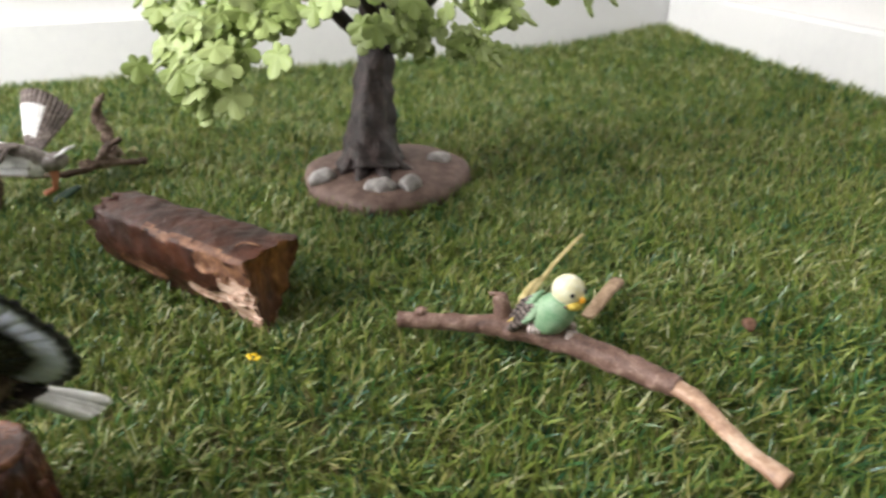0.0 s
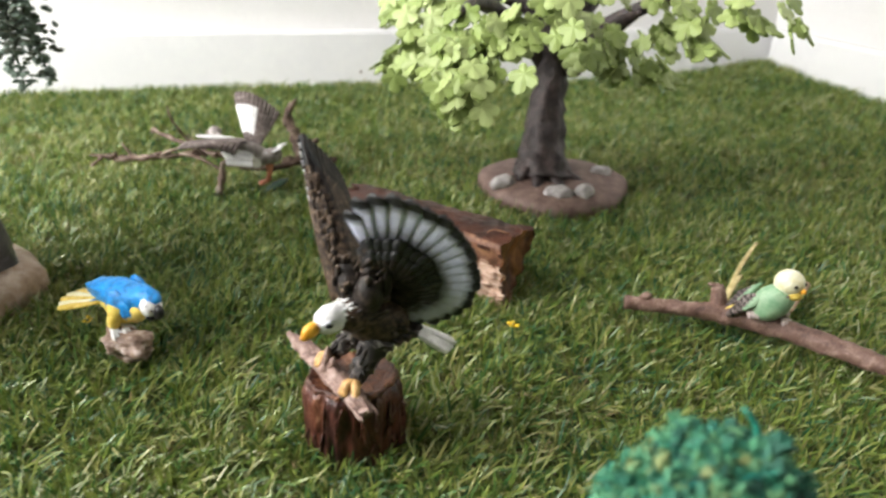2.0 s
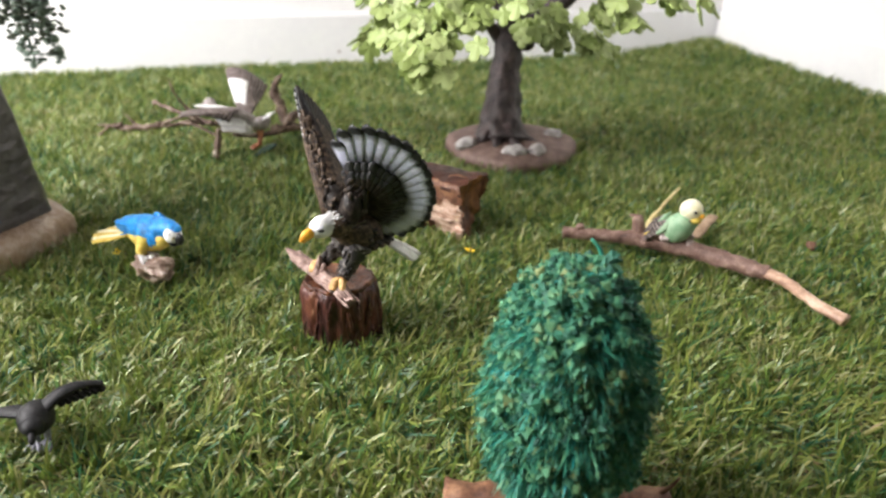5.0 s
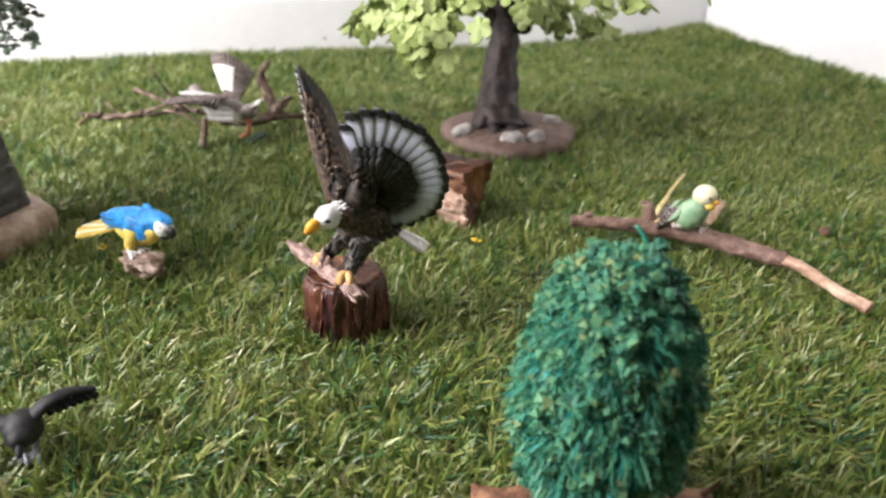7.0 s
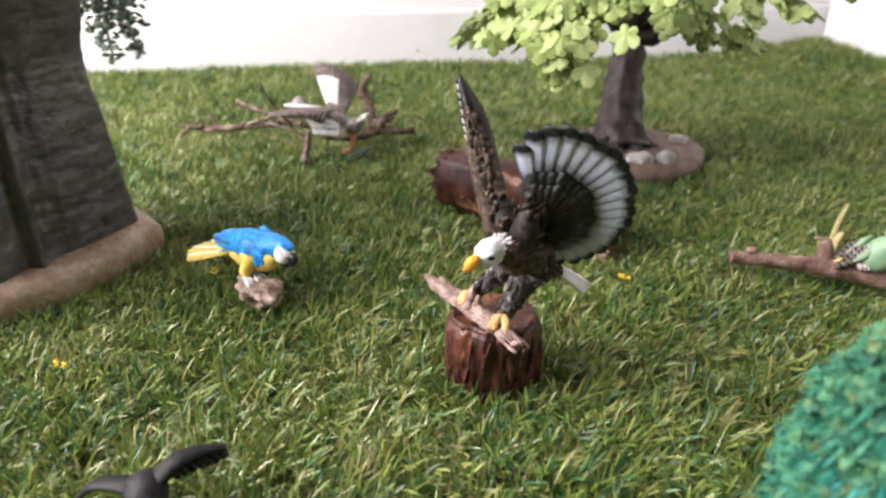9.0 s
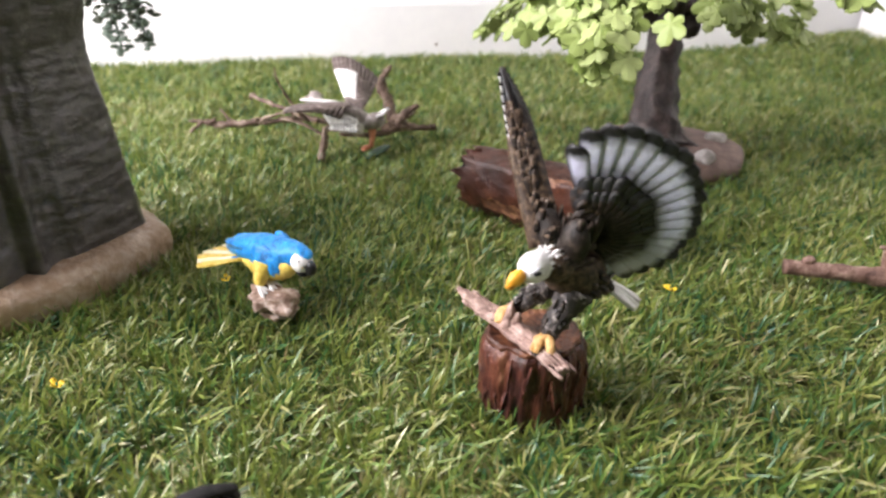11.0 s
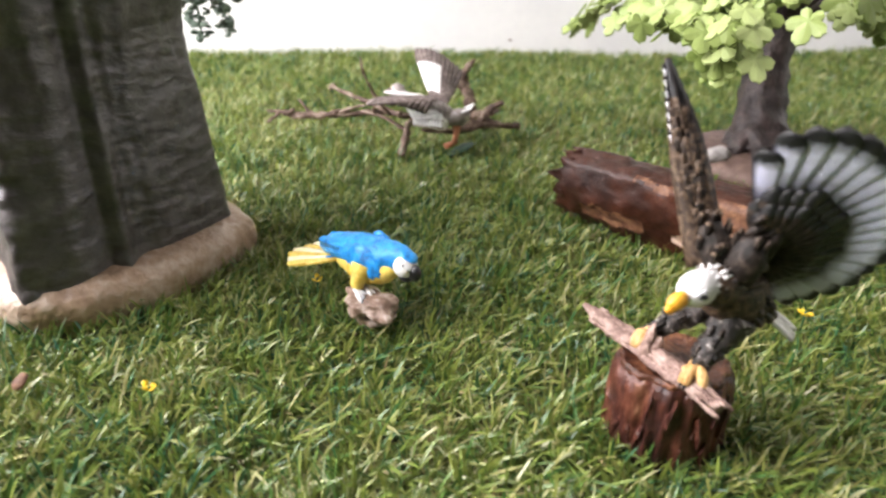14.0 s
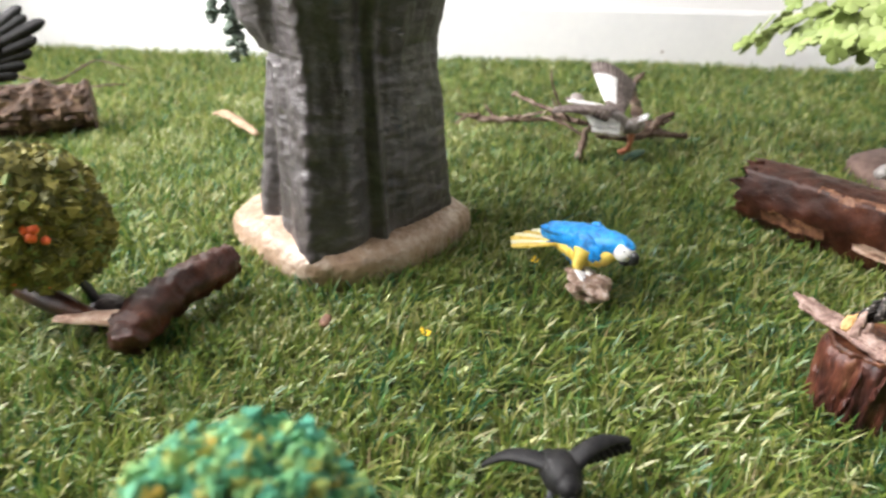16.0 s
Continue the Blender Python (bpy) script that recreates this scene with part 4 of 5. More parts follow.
def eagle():
    bm = bmesh.new()
    bm.loops.layers.uv.new("vane")
    B, K, W, G, D, Y, T, P, L, R, V = range(11)
    rng = random.Random(41)
    # the perch: a flattish split branch with a forked stub
    tube(bm, [(-0.1445, 0.1672, 0.0285), (-0.1375, 0.1622, 0.0252), (-0.1260, 0.1520, 0.0240), (-0.1150, 0.1400, 0.0240), (-0.1070, 0.1315, 0.0222)], [0.0012, 0.0028, 0.0036, 0.0033, 0.0024], 18, P, 9, rough=0.7, freq=240, flat=0.72)
    for k in range(7):
        o = Vector((0.72, 0.68, 0)) * (0.0010 * (k - 3)) + Vector((0, 0, 0.0022 - 0.00028 * (k - 3) ** 2))
        q = [Vector(p) + o for p in ((-0.1400, 0.1668, 0.0250), (-0.1260, 0.1520, 0.0242), (-0.1150, 0.1400, 0.0240), (-0.1058 - 0.0012 * (k % 3), 0.1303 + 0.0012 * (k % 3), 0.0218))]
        tube(bm, q, [0.0006, 0.0011, 0.0011, 0.0005], 8, P, 6, rough=1.0, freq=330)
    tube(bm, [(-0.1262, 0.1516, 0.0240), (-0.1252, 0.1508, 0.0300), (-0.1246, 0.1502, 0.0345)], [0.0040, 0.0030, 0.0008], 10, P, 4, rough=0.6, flat=0.6)
    tube(bm, [(-0.1240, 0.1500, 0.0250), (-0.1225, 0.1488, 0.0310)], [0.0026, 0.0008], 8, P, 3, rough=0.6)
    # body, neck and head
    blob(bm, (-0.1065, 0.1480, 0.0490), (0.0125, 0.0080, 0.0086), (-0.75, -0.55, 0.45), B, rough=0.05, freq=500)
    blob(bm, (-0.1130, 0.1415, 0.0545), (0.0073, 0.0062, 0.0064), (-0.75, -0.6, 0.1), B, rough=0.05, freq=500)
    blob(bm, (-0.1186, 0.1358, 0.0556), (0.0060, 0.0046, 0.0047), (-0.7, -0.7, -0.16), W, rough=0.10, freq=600)
    fwd = Vector((-0.7, -0.7, -0.05)).normalized()
    side, up = Vector((0.7, -0.7, 0)), Vector((0, 0, 1))
    for ring, (back, rad, size, mat) in enumerate(((0.0020, 0.0050, 0.0036, W), (0.0046, 0.0058, 0.0046, W), (0.0066, 0.0064, 0.0050, D), (0.0092, 0.0070, 0.0056, R), (0.0120, 0.0078, 0.0060, R))):
        for k in range(15):
            a = 2 * math.pi * (k + 0.5 * ring) / 15 + rng.uniform(-0.1, 0.1)
            out = side * math.cos(a) + up * math.sin(a)
            b0 = Vector((-0.1186, 0.1358, 0.0556)) - fwd * back + out * (rad - 0.0012)
            feather(bm, b0, b0 - fwd * size * rng.uniform(0.8, 1.1) + out * (0.0001 if mat == W else 0.0010), out, 0.0020 if mat == W else 0.0027, [(0.6, mat), (1.0, R if mat == D else mat)], 0.0006)
    for k in range(80):
        a, q = rng.uniform(0, 2 * math.pi), rng.uniform(-0.6, 1.0)
        out = Vector((math.cos(a) * 0.7, math.sin(a), 0.35 * rng.uniform(-2, 1))).normalized()
        c = Vector((-0.1055, 0.1485, 0.0490)) + Vector((-0.75, -0.55, 0.45)).normalized() * 0.0105 * q
        b0 = c + out * 0.0072 * math.sqrt(max(0.15, 1 - q * q * 0.8))
        feather(bm, b0, b0 + Vector((0.0032, 0.0022, -0.0034)) + out * 0.0006, out, 0.0026, [(0.65, D), (1.0, B if k % 3 else R)], 0.0006)
    blob(bm, (-0.1237, 0.1305, 0.0540), (0.0036, 0.0021, 0.0025), (-0.7, -0.6, -0.45), Y, 2)
    blob(bm, (-0.1253, 0.1291, 0.0521), (0.0012, 0.0011, 0.0019), (-0.2, -0.2, -1), Y, 2)
    blob(bm, (-0.1178, 0.1303, 0.0560), (0.0014, 0.0006, 0.0007), (-0.8, -0.5, 0.1), K, 2)
    blob(bm, (-0.1186, 0.1308, 0.0568), (0.0022, 0.0007, 0.0006), (-0.8, -0.5, -0.25), G, 2)
    # feathered legs and gripping feet
    for foot, knee, hip in (((-0.1130, 0.1415, 0.0272), (-0.1100, 0.1425, 0.0345), (-0.1050, 0.1450, 0.0440)), ((-0.1252, 0.1560, 0.0275), (-0.1185, 0.1540, 0.0345), (-0.1120, 0.1515, 0.0435))):
        tube(bm, [hip, knee, foot], [0.0056, 0.0036, 0.0020], 14, L, 6, rough=0.5, freq=450)
        h0, k0, f0 = Vector(hip), Vector(knee), Vector(foot)
        for k in range(26):
            q, a = rng.uniform(0.1, 1.0), rng.uniform(0, 2 * math.pi)
            out = Vector((math.cos(a), math.sin(a), 0.1)).normalized()
            b0 = h0.lerp(k0, q * 2) if q < 0.5 else k0.lerp(f0, q * 2 - 1)
            b0 = b0 + out * (0.0050 - 0.0034 * q)
            feather(bm, b0, b0 + (f0 - k0).normalized() * 0.0036 + out * 0.0006, out, 0.0020, [(0.6, D), (1.0, L)], 0.0005)
        tube(bm, [k0.lerp(f0, 0.75), f0], [0.0025, 0.0026], 10, T, 3)
        for k in (-1, 0, 1):
            d = Vector((-0.5 + 0.6 * k, -0.8 + 0.35 * k, 0)).normalized()
            tube(bm, [f0, f0 + d * 0.0040 + Vector((0, 0, 0.0008)), f0 + d * 0.0060 - Vector((0, 0, 0.0024))], [0.0021, 0.0018, 0.0010], 10, T, 4, rough=0.35, freq=700)
            tube(bm, [f0 + d * 0.0059 - Vector((0, 0, 0.0022)), f0 + d * 0.0064 - Vector((0, 0, 0.0042))], [0.0008, 0.0002], 6, K, 2)
    # tail
    for i in range(4):
        k = i - 1.5
        feather(bm, (-0.0985 + 0.0004 * k, 0.1560 + 0.0008 * k, 0.0430), (-0.0820 + 0.0008 * k, 0.1655 + 0.0022 * k, 0.0270 + 0.0006 * abs(k)), (0.4, -0.3, 0.8), 0.0040, [(0.3, D), (1.0, W)], 0.0009)
    # fanned wing: banded flight feathers round a hub, then two shorter rows of dark coverts
    hub, lean, N = Vector((-0.1005, 0.1444, 0.0710)), 0.53, 19
    rim = [(150, 0.0235), (115, 0.0244), (104, 0.0283), (92, 0.0303), (50, 0.0290), (13, 0.0272), (-20, 0.0290), (-50, 0.0318), (-78, 0.0318), (-120, 0.0300)]
    fan = lambda x, z, off=0.0: Vector((x, hub.y + lean * (hub.z - z) - off, z))
    face = Vector((0, -1, -lean))
    for i in range(N):
        t = i / (N - 1)
        ang = radians(114 - 190 * t)
        ca, sa = math.cos(ang), math.sin(ang)
        r = rounded_radius(rim, math.degrees(ang)) * (1 + 0.015 * math.sin(i * 2.3))
        tip = fan(hub.x + ca * r, hub.z + sa * r, 0.0010 * math.sin(t * 3.1) - 0.0008)
        base = fan(-0.1035 + 0.0030 * ca, 0.0625 + 0.0030 * sa)
        vane(bm, base, tip, face + Vector((0.3 * ca, 0, 0.3 * sa)), 0.0066 if sa > -0.3 else 0.0060, V)
        for share, w, mats, off in ((0.55, 0.0064, [(0.8, D), (1.0, K)], 0.0012), (0.43, 0.0052, [(0.8, D), (1.0, K)], 0.0022)):
            o = face.normalized() * off
            feather(bm, base + o, base.lerp(tip, share + 0.02 * math.sin(i * 1.9)) + o, face, w, mats, 0.0007, sag=0.0008, narrow=0.2)
    blob(bm, fan(-0.1040, 0.0640, 0.0015), (0.0110, 0.0030, 0.0052), (0.25, -0.5, 1), D, rough=0.05, freq=500)
    blob(bm, (-0.1080, 0.1425, 0.0610), (0.0090, 0.0048, 0.0060), (0.2, -0.4, 1), D, rough=0.05, freq=500)
    for k in range(30):
        b0 = fan(-0.1110 + rng.uniform(0, 0.0075), rng.uniform(0.052, 0.073), rng.uniform(0.0030, 0.0048))
        feather(bm, b0, b0 + Vector((0.0028, -0.0006, 0.0030)), (-0.2, -1, -0.4), 0.0024, [(0.7, D), (1.0, R if k % 4 == 0 else B)], 0.0006)
    # raised narrow wing
    root, tipv = Vector((-0.1160, 0.1455, 0.0600)), Vector((-0.1325, 0.1632, 0.1070))
    for i in range(10):
        t = i / 9
        b0 = root + Vector((0.0015 + 0.0030 * t, 0.0010 * t, 0.003 - 0.004 * t))
        e = root.lerp(tipv, 1.0 - 0.58 * t) + Vector((0.0022 * math.sin(t * 2.6) + 0.0020 * t, -0.0010, 0))
        feather(bm, b0, e, (0.15, -1.0, -0.1), 0.0040, [(0.80 + 0.1 * t, B), (1.0, K if i < 3 else D)], 0.0012, narrow=0.85)
    back = Vector((0.13, 0.99, 0))
    for i in range(12):
        t = i / 11
        b0 = root + back * (0.001 + 0.012 * t) + Vector((0.0012, 0, -0.003 * t))
        e = root.lerp(tipv, 1.0 - 0.50 * t) + back * (0.0195 * math.sin(min(1.0, t * 1.15) * 1.45)) + Vector((0.0008, 0, 0))
        feather(bm, b0, e, (1.0, -0.13, 0.25), 0.0066, [(0.80, B), (1.0, D)], 0.0008, narrow=0.7)
        feather(bm, b0 + Vector((0.0010, 0, 0)), b0.lerp(e, 0.55) + Vector((0.0010, 0, 0)), (1.0, -0.13, 0.25), 0.0050, [(0.9, B), (1.0, D)], 0.0005, narrow=0.7)
    lead = [root + Vector((-0.001, 0, -0.002)), root.lerp(tipv, 0.4) + Vector((-0.0026, 0, 0)), root.lerp(tipv, 0.75) + Vector((-0.0016, 0, 0)), tipv]
    tube(bm, lead, [0.0040, 0.0022, 0.0012, 0.0006], 10, B, 5, rough=0.10, freq=400)
    for i in range(70):
        q = rng.uniform(0.0, 0.72)
        b0 = root.lerp(tipv, q) + Vector((rng.uniform(-0.003, 0.0035) * (1 - q * 0.7), -0.0022, 0))
        feather(bm, b0, b0 + (tipv - root).normalized() * rng.uniform(0.0035, 0.0055) + Vector((0.0006, -0.0004, 0)), (0.1, -1, -0.3), 0.0022, [(0.75, D if i % 2 == 0 else B), (1.0, B)], 0.0003)
    for i in range(7):
        b0 = root.lerp(tipv, 0.58 + 0.055 * i) + Vector((-0.0030 + 0.0003 * i, -0.0010, 0))
        feather(bm, b0, b0 + (tipv - root).normalized() * 0.0034, (-0.3, -1, 0), 0.0011, [(0.6, W if i % 2 else G), (1.0, D)], 0.0005)
    blob(bm, (-0.1150, 0.1450, 0.0620), (0.0090, 0.0040, 0.0054), (-0.3, 0.3, 1), D, rough=0.05, freq=500)
    for i in range(70):
        a, q = rng.uniform(0, 2 * math.pi), rng.uniform(-1, 1)
        out = Vector((math.cos(a), math.sin(a), 0.2)).normalized()
        c0 = Vector((-0.1150, 0.1450, 0.0620)) if i % 2 else Vector((-0.1085, 0.1422, 0.0605))
        b0 = c0 + Vector((-0.3 if i % 2 else 0.2, 0.3 if i % 2 else -0.4, 1)).normalized() * 0.0080 * q + out * 0.0046 * math.sqrt(1.02 - q * q)
        feather(bm, b0, b0 + Vector((0.0004, 0.0006, 0.0036)) + out * 0.0004, out, 0.0024, [(0.7, D), (1.0, R if i % 4 == 0 else B)], 0.0006)
    return solid("bird_figurine", bm, [F_BROWN, F_BLACK, F_WHITE, F_GREYWHITE, F_DARK, F_BEAK, F_FOOT, F_PERCH, F_LEG, F_RUFF, F_VANE], (-0.116, 0.152, 0.0215), "painted bald eagle figurine with spread wings gripping a perch", "bird figurine")


eagle()


def stump():
    st = thing("tree_stump", (-0.1160, 0.1530, -0.006), "short cut stump of red brown bark under the eagle figurine", "stump")
    c = (-0.1165, 0.1525)

    def r(a, z):
        x, y = math.cos(radians(a)), math.sin(radians(a))
        ridge = noise.noise((x * 5.5, y * 5.5, z * 22)) + 0.6 * noise.noise((x * 13, y * 13, z * 45))
        plate = math.floor(3.2 * noise.noise((x * 4.2 + 3, y * 4.2, z * 18)) + 0.5) / 3.2
        return 0.0166 * (1 + 0.055 * ridge + 0.10 * plate + 0.03 * noise.noise((x * 30, y * 30, z * 160))) + 0.0008 * math.cos(2 * radians(a))
    bm = bmesh.new()
    lathe(bm, c, [(-0.008 + 0.0021 * i, 1.0 + 0.03 * (1 - i / 13) - (0.04 if i == 13 else 0)) for i in range(14)] + [(0.0210, 0.90)], 110, r)
    part("bark", bm, BARK_RED, st)
    bm = bmesh.new()
    rings = lathe(bm, c, [(0.0200, 0.91), (0.0222, 0.90), (0.0228, 0.86), (0.0218, 0.80), (0.0214, 0.5)], 60, r)
    part("cut_top", bm, CUTDARK, st, "rough cut top with a pale brown rim")
    rng = random.Random(3)
    for i in range(44):
        a = rng.uniform(0, 360)
        z0 = rng.uniform(-0.006, 0.010)
        h = rng.uniform(0.005, 0.013)
        rr = r(a, z0) - 0.0004
        bm = bmesh.new()
        x, y = math.cos(radians(a)), math.sin(radians(a))
        lean = rng.uniform(-0.0015, 0.0015)
        tube(bm, [(c[0] + x * rr, c[1] + y * rr, z0 - 0.001), (c[0] + x * (rr + 0.0005) - y * lean, c[1] + y * (rr + 0.0005) + x * lean, z0 + h / 2), (c[0] + x * (rr - 0.0002) - y * lean * 2, c[1] + y * (rr - 0.0002) + x * lean * 2, z0 + h)], [rng.uniform(0.0006, 0.0014), rng.uniform(0.0010, 0.0022), rng.uniform(0.0004, 0.0012)], 6, steps=3, rough=0.9, freq=420, flat=0.45)
        part("bark_plate", bm, BARK_RED, st, smooth=False)
    return st


stump()


def parrot():
    bm = bmesh.new()
    U, Y, W, K, S, C = range(6)
    n = Vector((0.42, 0.86, 0)).normalized()
    rng = random.Random(17)
    tube(bm, [(-0.2490, 0.2090, 0.0168), (-0.2400, 0.2045, 0.0195), (-0.2290, 0.1985, 0.0212), (-0.2190, 0.1930, 0.0235), (-0.2125, 0.1895, 0.0252), (-0.2075, 0.1866, 0.0250)], [0.0028, 0.0056, 0.0072, 0.0062, 0.0052, 0.0036], 20, U, 6, rough=0.12, freq=420)
    tube(bm, [(-0.2430, 0.2055, 0.0160), (-0.2290, 0.1980, 0.0158), (-0.2190, 0.1920, 0.0185), (-0.2125, 0.1884, 0.0226)], [0.0028, 0.0072, 0.0060, 0.0032], 14, Y, 5, rough=0.10, freq=420)
    blob(bm, (-0.2090, 0.1862, 0.0238), (0.0048, 0.0044, 0.0046), (0.8, -0.5, -0.3), W, rough=0.08)
    blob(bm, (-0.2085, 0.1872, 0.0272), (0.0046, 0.0036, 0.0020), (0.8, -0.5, -0.25), U, 2)
    blob(bm, (-0.2054, 0.1845, 0.0222), (0.0034, 0.0022, 0.0042), (0.4, -0.3, -0.8), K, 2)
    blob(bm, (-0.2047, 0.1838, 0.0236), (0.0022, 0.0014, 0.0014), (0.6, -0.4, -0.7), C, 2)
    blob(bm, (-0.2085, 0.1850, 0.0202), (0.0030, 0.0028, 0.0016), (0.6, -0.4, -0.3), K, 2)
    blob(bm, (-0.2088, 0.1825, 0.0256), (0.0006, 0.0005, 0.0006), (1, 0, 0), K, 1)
    for k in range(5):
        blob(bm, (-0.2108 + 0.0011 * k, 0.1830 - 0.0003 * k, 0.0240 - 0.0004 * (k % 2)), (0.0010, 0.0003, 0.0003), (0.8, -0.3, -0.4), Y if k % 2 else K, 1)
    for s in (-1, 1):
        o = n * s * 0.0060
        blob(bm, Vector((-0.2230, 0.1955, 0.0205)) + o, (0.0088, 0.0022, 0.0064), (0.75, -0.40, -0.25), U, rough=0.25, freq=420, tip=0.35)
        for i in range(8):
            b0 = Vector((-0.2235, 0.1958, 0.0250 - 0.0015 * i)) + o
            feather(bm, b0, b0 + Vector((-0.0255 + 0.0024 * i, 0.0138 - 0.0010 * i, -0.0052 - 0.0002 * i)) - o * 0.5, n * s + Vector((0, 0, 0.6)), 0.0044, [(1.0, U)], 0.0012, sag=0.0008)
        for i in range(22):
            b0 = Vector((-0.2190 - rng.uniform(0, 0.010), 0.1935, 0.0160 + rng.uniform(0, 0.0085))) + o * 1.25
            b0.y += (-0.2190 - b0.x) * 0.5
            feather(bm, b0, b0 + Vector((-0.0026, 0.0014, -0.0010)), n * s, 0.0016, [(0.7, U), (1.0, C if i % 3 == 0 else U)], 0.0005)
    for i in range(6):
        k = i - 2.5
        feather(bm, Vector((-0.2390, 0.2030, 0.0155)) + n * k * 0.0014, Vector((-0.2655 + 0.0022 * abs(k), 0.2090, 0.0112 + 0.0007 * k)) + n * k * 0.0030, (0, -0.25, 1), 0.0054, [(0.25, U if i in (1, 4) else Y), (1.0, Y if i % 2 == 0 else C)], 0.0009)
    for s in (-1, 1):
        f = Vector((-0.2272, 0.1890, 0.0110)) + n * s * 0.0026
        tube(bm, [f + Vector((0.0020, 0.005, 0.0070)), f + Vector((0.0006, 0.002, 0.003)), f], [0.0050, 0.0034, 0.0018], 10, Y, 4, rough=0.2)
        for k in (-1, 0, 1):
            blob(bm, f + Vector((0.0022, -0.0022 + 0.0015 * k, -0.0010)), (0.0038, 0.0010, 0.0011), (0.8, -0.5 + 0.5 * k, -0.25), W, 2)
    blob(bm, (-0.2228, 0.1858, 0.0062), (0.0112, 0.0080, 0.0042), (1, -0.3, -0.12), S, 4, rough=0.6, freq=210)
    blob(bm, (-0.2225, 0.1870, 0.0000), (0.0098, 0.0072, 0.0050), (1, -0.3, 0), S, 3, rough=0.4, freq=190)
    return solid("bird_figurine", bm, [F_BLUE, F_YELLOW, F_WHITE, F_BLACK, F_STONE, F_PALEYELLOW], (-0.2225, 0.187, -0.004), "painted blue and yellow macaw figurine on a small stone base", "bird figurine")


parrot()


def goose():
    bm = bmesh.new()
    T, W, G, O, K, N = range(6)
    blob(bm, (-0.2470, 0.3960, 0.0235), (0.0185, 0.0080, 0.0082), (0.85, 0.30, -0.32), G, rough=0.08, freq=320)
    blob(bm, (-0.2480, 0.3915, 0.0215), (0.0150, 0.0062, 0.0068), (0.8, 0.2, -0.42), W, rough=0.14, freq=420)
    blob(bm, (-0.2300, 0.3990, 0.0200), (0.0085, 0.0066, 0.0058), (0.9, 0.3, 0.3), G)
    for i in range(5):
        feather(bm, (-0.2320, 0.3985 + 0.0016 * (i - 2), 0.0220), (-0.2205, 0.4035 + 0.0028 * (i - 2), 0.0285 - 0.0006 * abs(i - 2)), (0, -0.2, 1), 0.0044, [(0.35, G), (0.7, K if i % 2 else W), (1.0, W)], 0.0009)
    # head, low behind the near wing
    blob(bm, (-0.2680, 0.4030, 0.0290), (0.0095, 0.0050, 0.0048), (-0.8, 0.5, 0.5), G, 2)
    blob(bm, (-0.2735, 0.4110, 0.0325), (0.0056, 0.0042, 0.0042), (-1, 0.5, 0.1), G, 2)
    blob(bm, (-0.2795, 0.4140, 0.0310), (0.0040, 0.0018, 0.0016), (-1, 0.5, -0.2), T, 2)
    # raised wing: brown hind feathers, white front, taupe tips
    for i in range(11):
        t = i / 10
        b0 = Vector((-0.2400 - 0.0075 * t, 0.4010 + 0.004 * t, 0.0260 + 0.003 * t))
        e = Vector((-0.2375 - 0.0335 * t, 0.4450 + 0.006 * t, 0.0370 + 0.0165 * math.sin(0.25 + 1.65 * t)))
        feather(bm, b0, e, (0.1, -0.65, 0.7), 0.0058, [(0.16, T), (0.72, T if t < 0.48 else W), (1.0, T)], 0.0010, narrow=0.75)
    # near wing, spread level towards the front
    blob(bm, (-0.2620, 0.3830, 0.0330), (0.0215, 0.0085, 0.0026), (-0.93, -0.30, -0.02), T, rough=0.12, freq=300)
    blob(bm, (-0.2620, 0.3880, 0.0352), (0.0150, 0.0034, 0.0016), (-0.93, -0.20, 0.1), W, rough=0.1)
    for i in range(18):
        b0 = Vector((-0.2560 + 0.0022 * (i % 9), 0.3868 - 0.0002 * i, 0.0255 - 0.0040 * (i // 9)))
        feather(bm, b0, b0 + Vector((0.0012, -0.0012, -0.0052)), (0.1, -1, -0.2), 0.0030, [(0.75, W), (1.0, G)], 0.0006)
    for i in range(11):
        t = i / 10
        b0 = Vector((-0.2680 + 0.024 * t, 0.3840, 0.0345))
        e = Vector((-0.2830 + 0.0350 * t, 0.3715 + 0.004 * t, 0.0310 - 0.004 * t + 0.003 * math.sin(t * 3)))
        feather(bm, b0, e, (0.0, -0.45, 0.9), 0.0056, [(0.94, T), (1.0, T if i < 8 else K)], 0.0008, sag=0.0015)
    f = Vector((-0.2315, 0.3940, 0.0040))
    tube(bm, [f + Vector((0.0010, 0.003, 0.0125)), f + Vector((0.0015, 0.001, 0.006)), f], [0.0034, 0.0020, 0.0015], 8, O, 3)
    feather(bm, f + Vector((0.002, 0.0015, 0.001)), f + Vector((-0.0055, -0.0035, -0.0020)), (0.2, -0.5, 1), 0.0052, [(1.0, O)], 0.0009)
    blob(bm, (-0.2270, 0.3965, -0.0005), (0.0105, 0.0055, 0.0020), (0.75, 0.55, 0.35), N, 2)
    return solid("bird_figurine", bm, [F_TAUPE, F_WHITE, F_GREY, F_ORANGE, F_BLACK, F_GREENBASE], (-0.240, 0.395, -0.002), "painted grey brown goose figurine with raised white patched wings", "bird figurine")


goose()


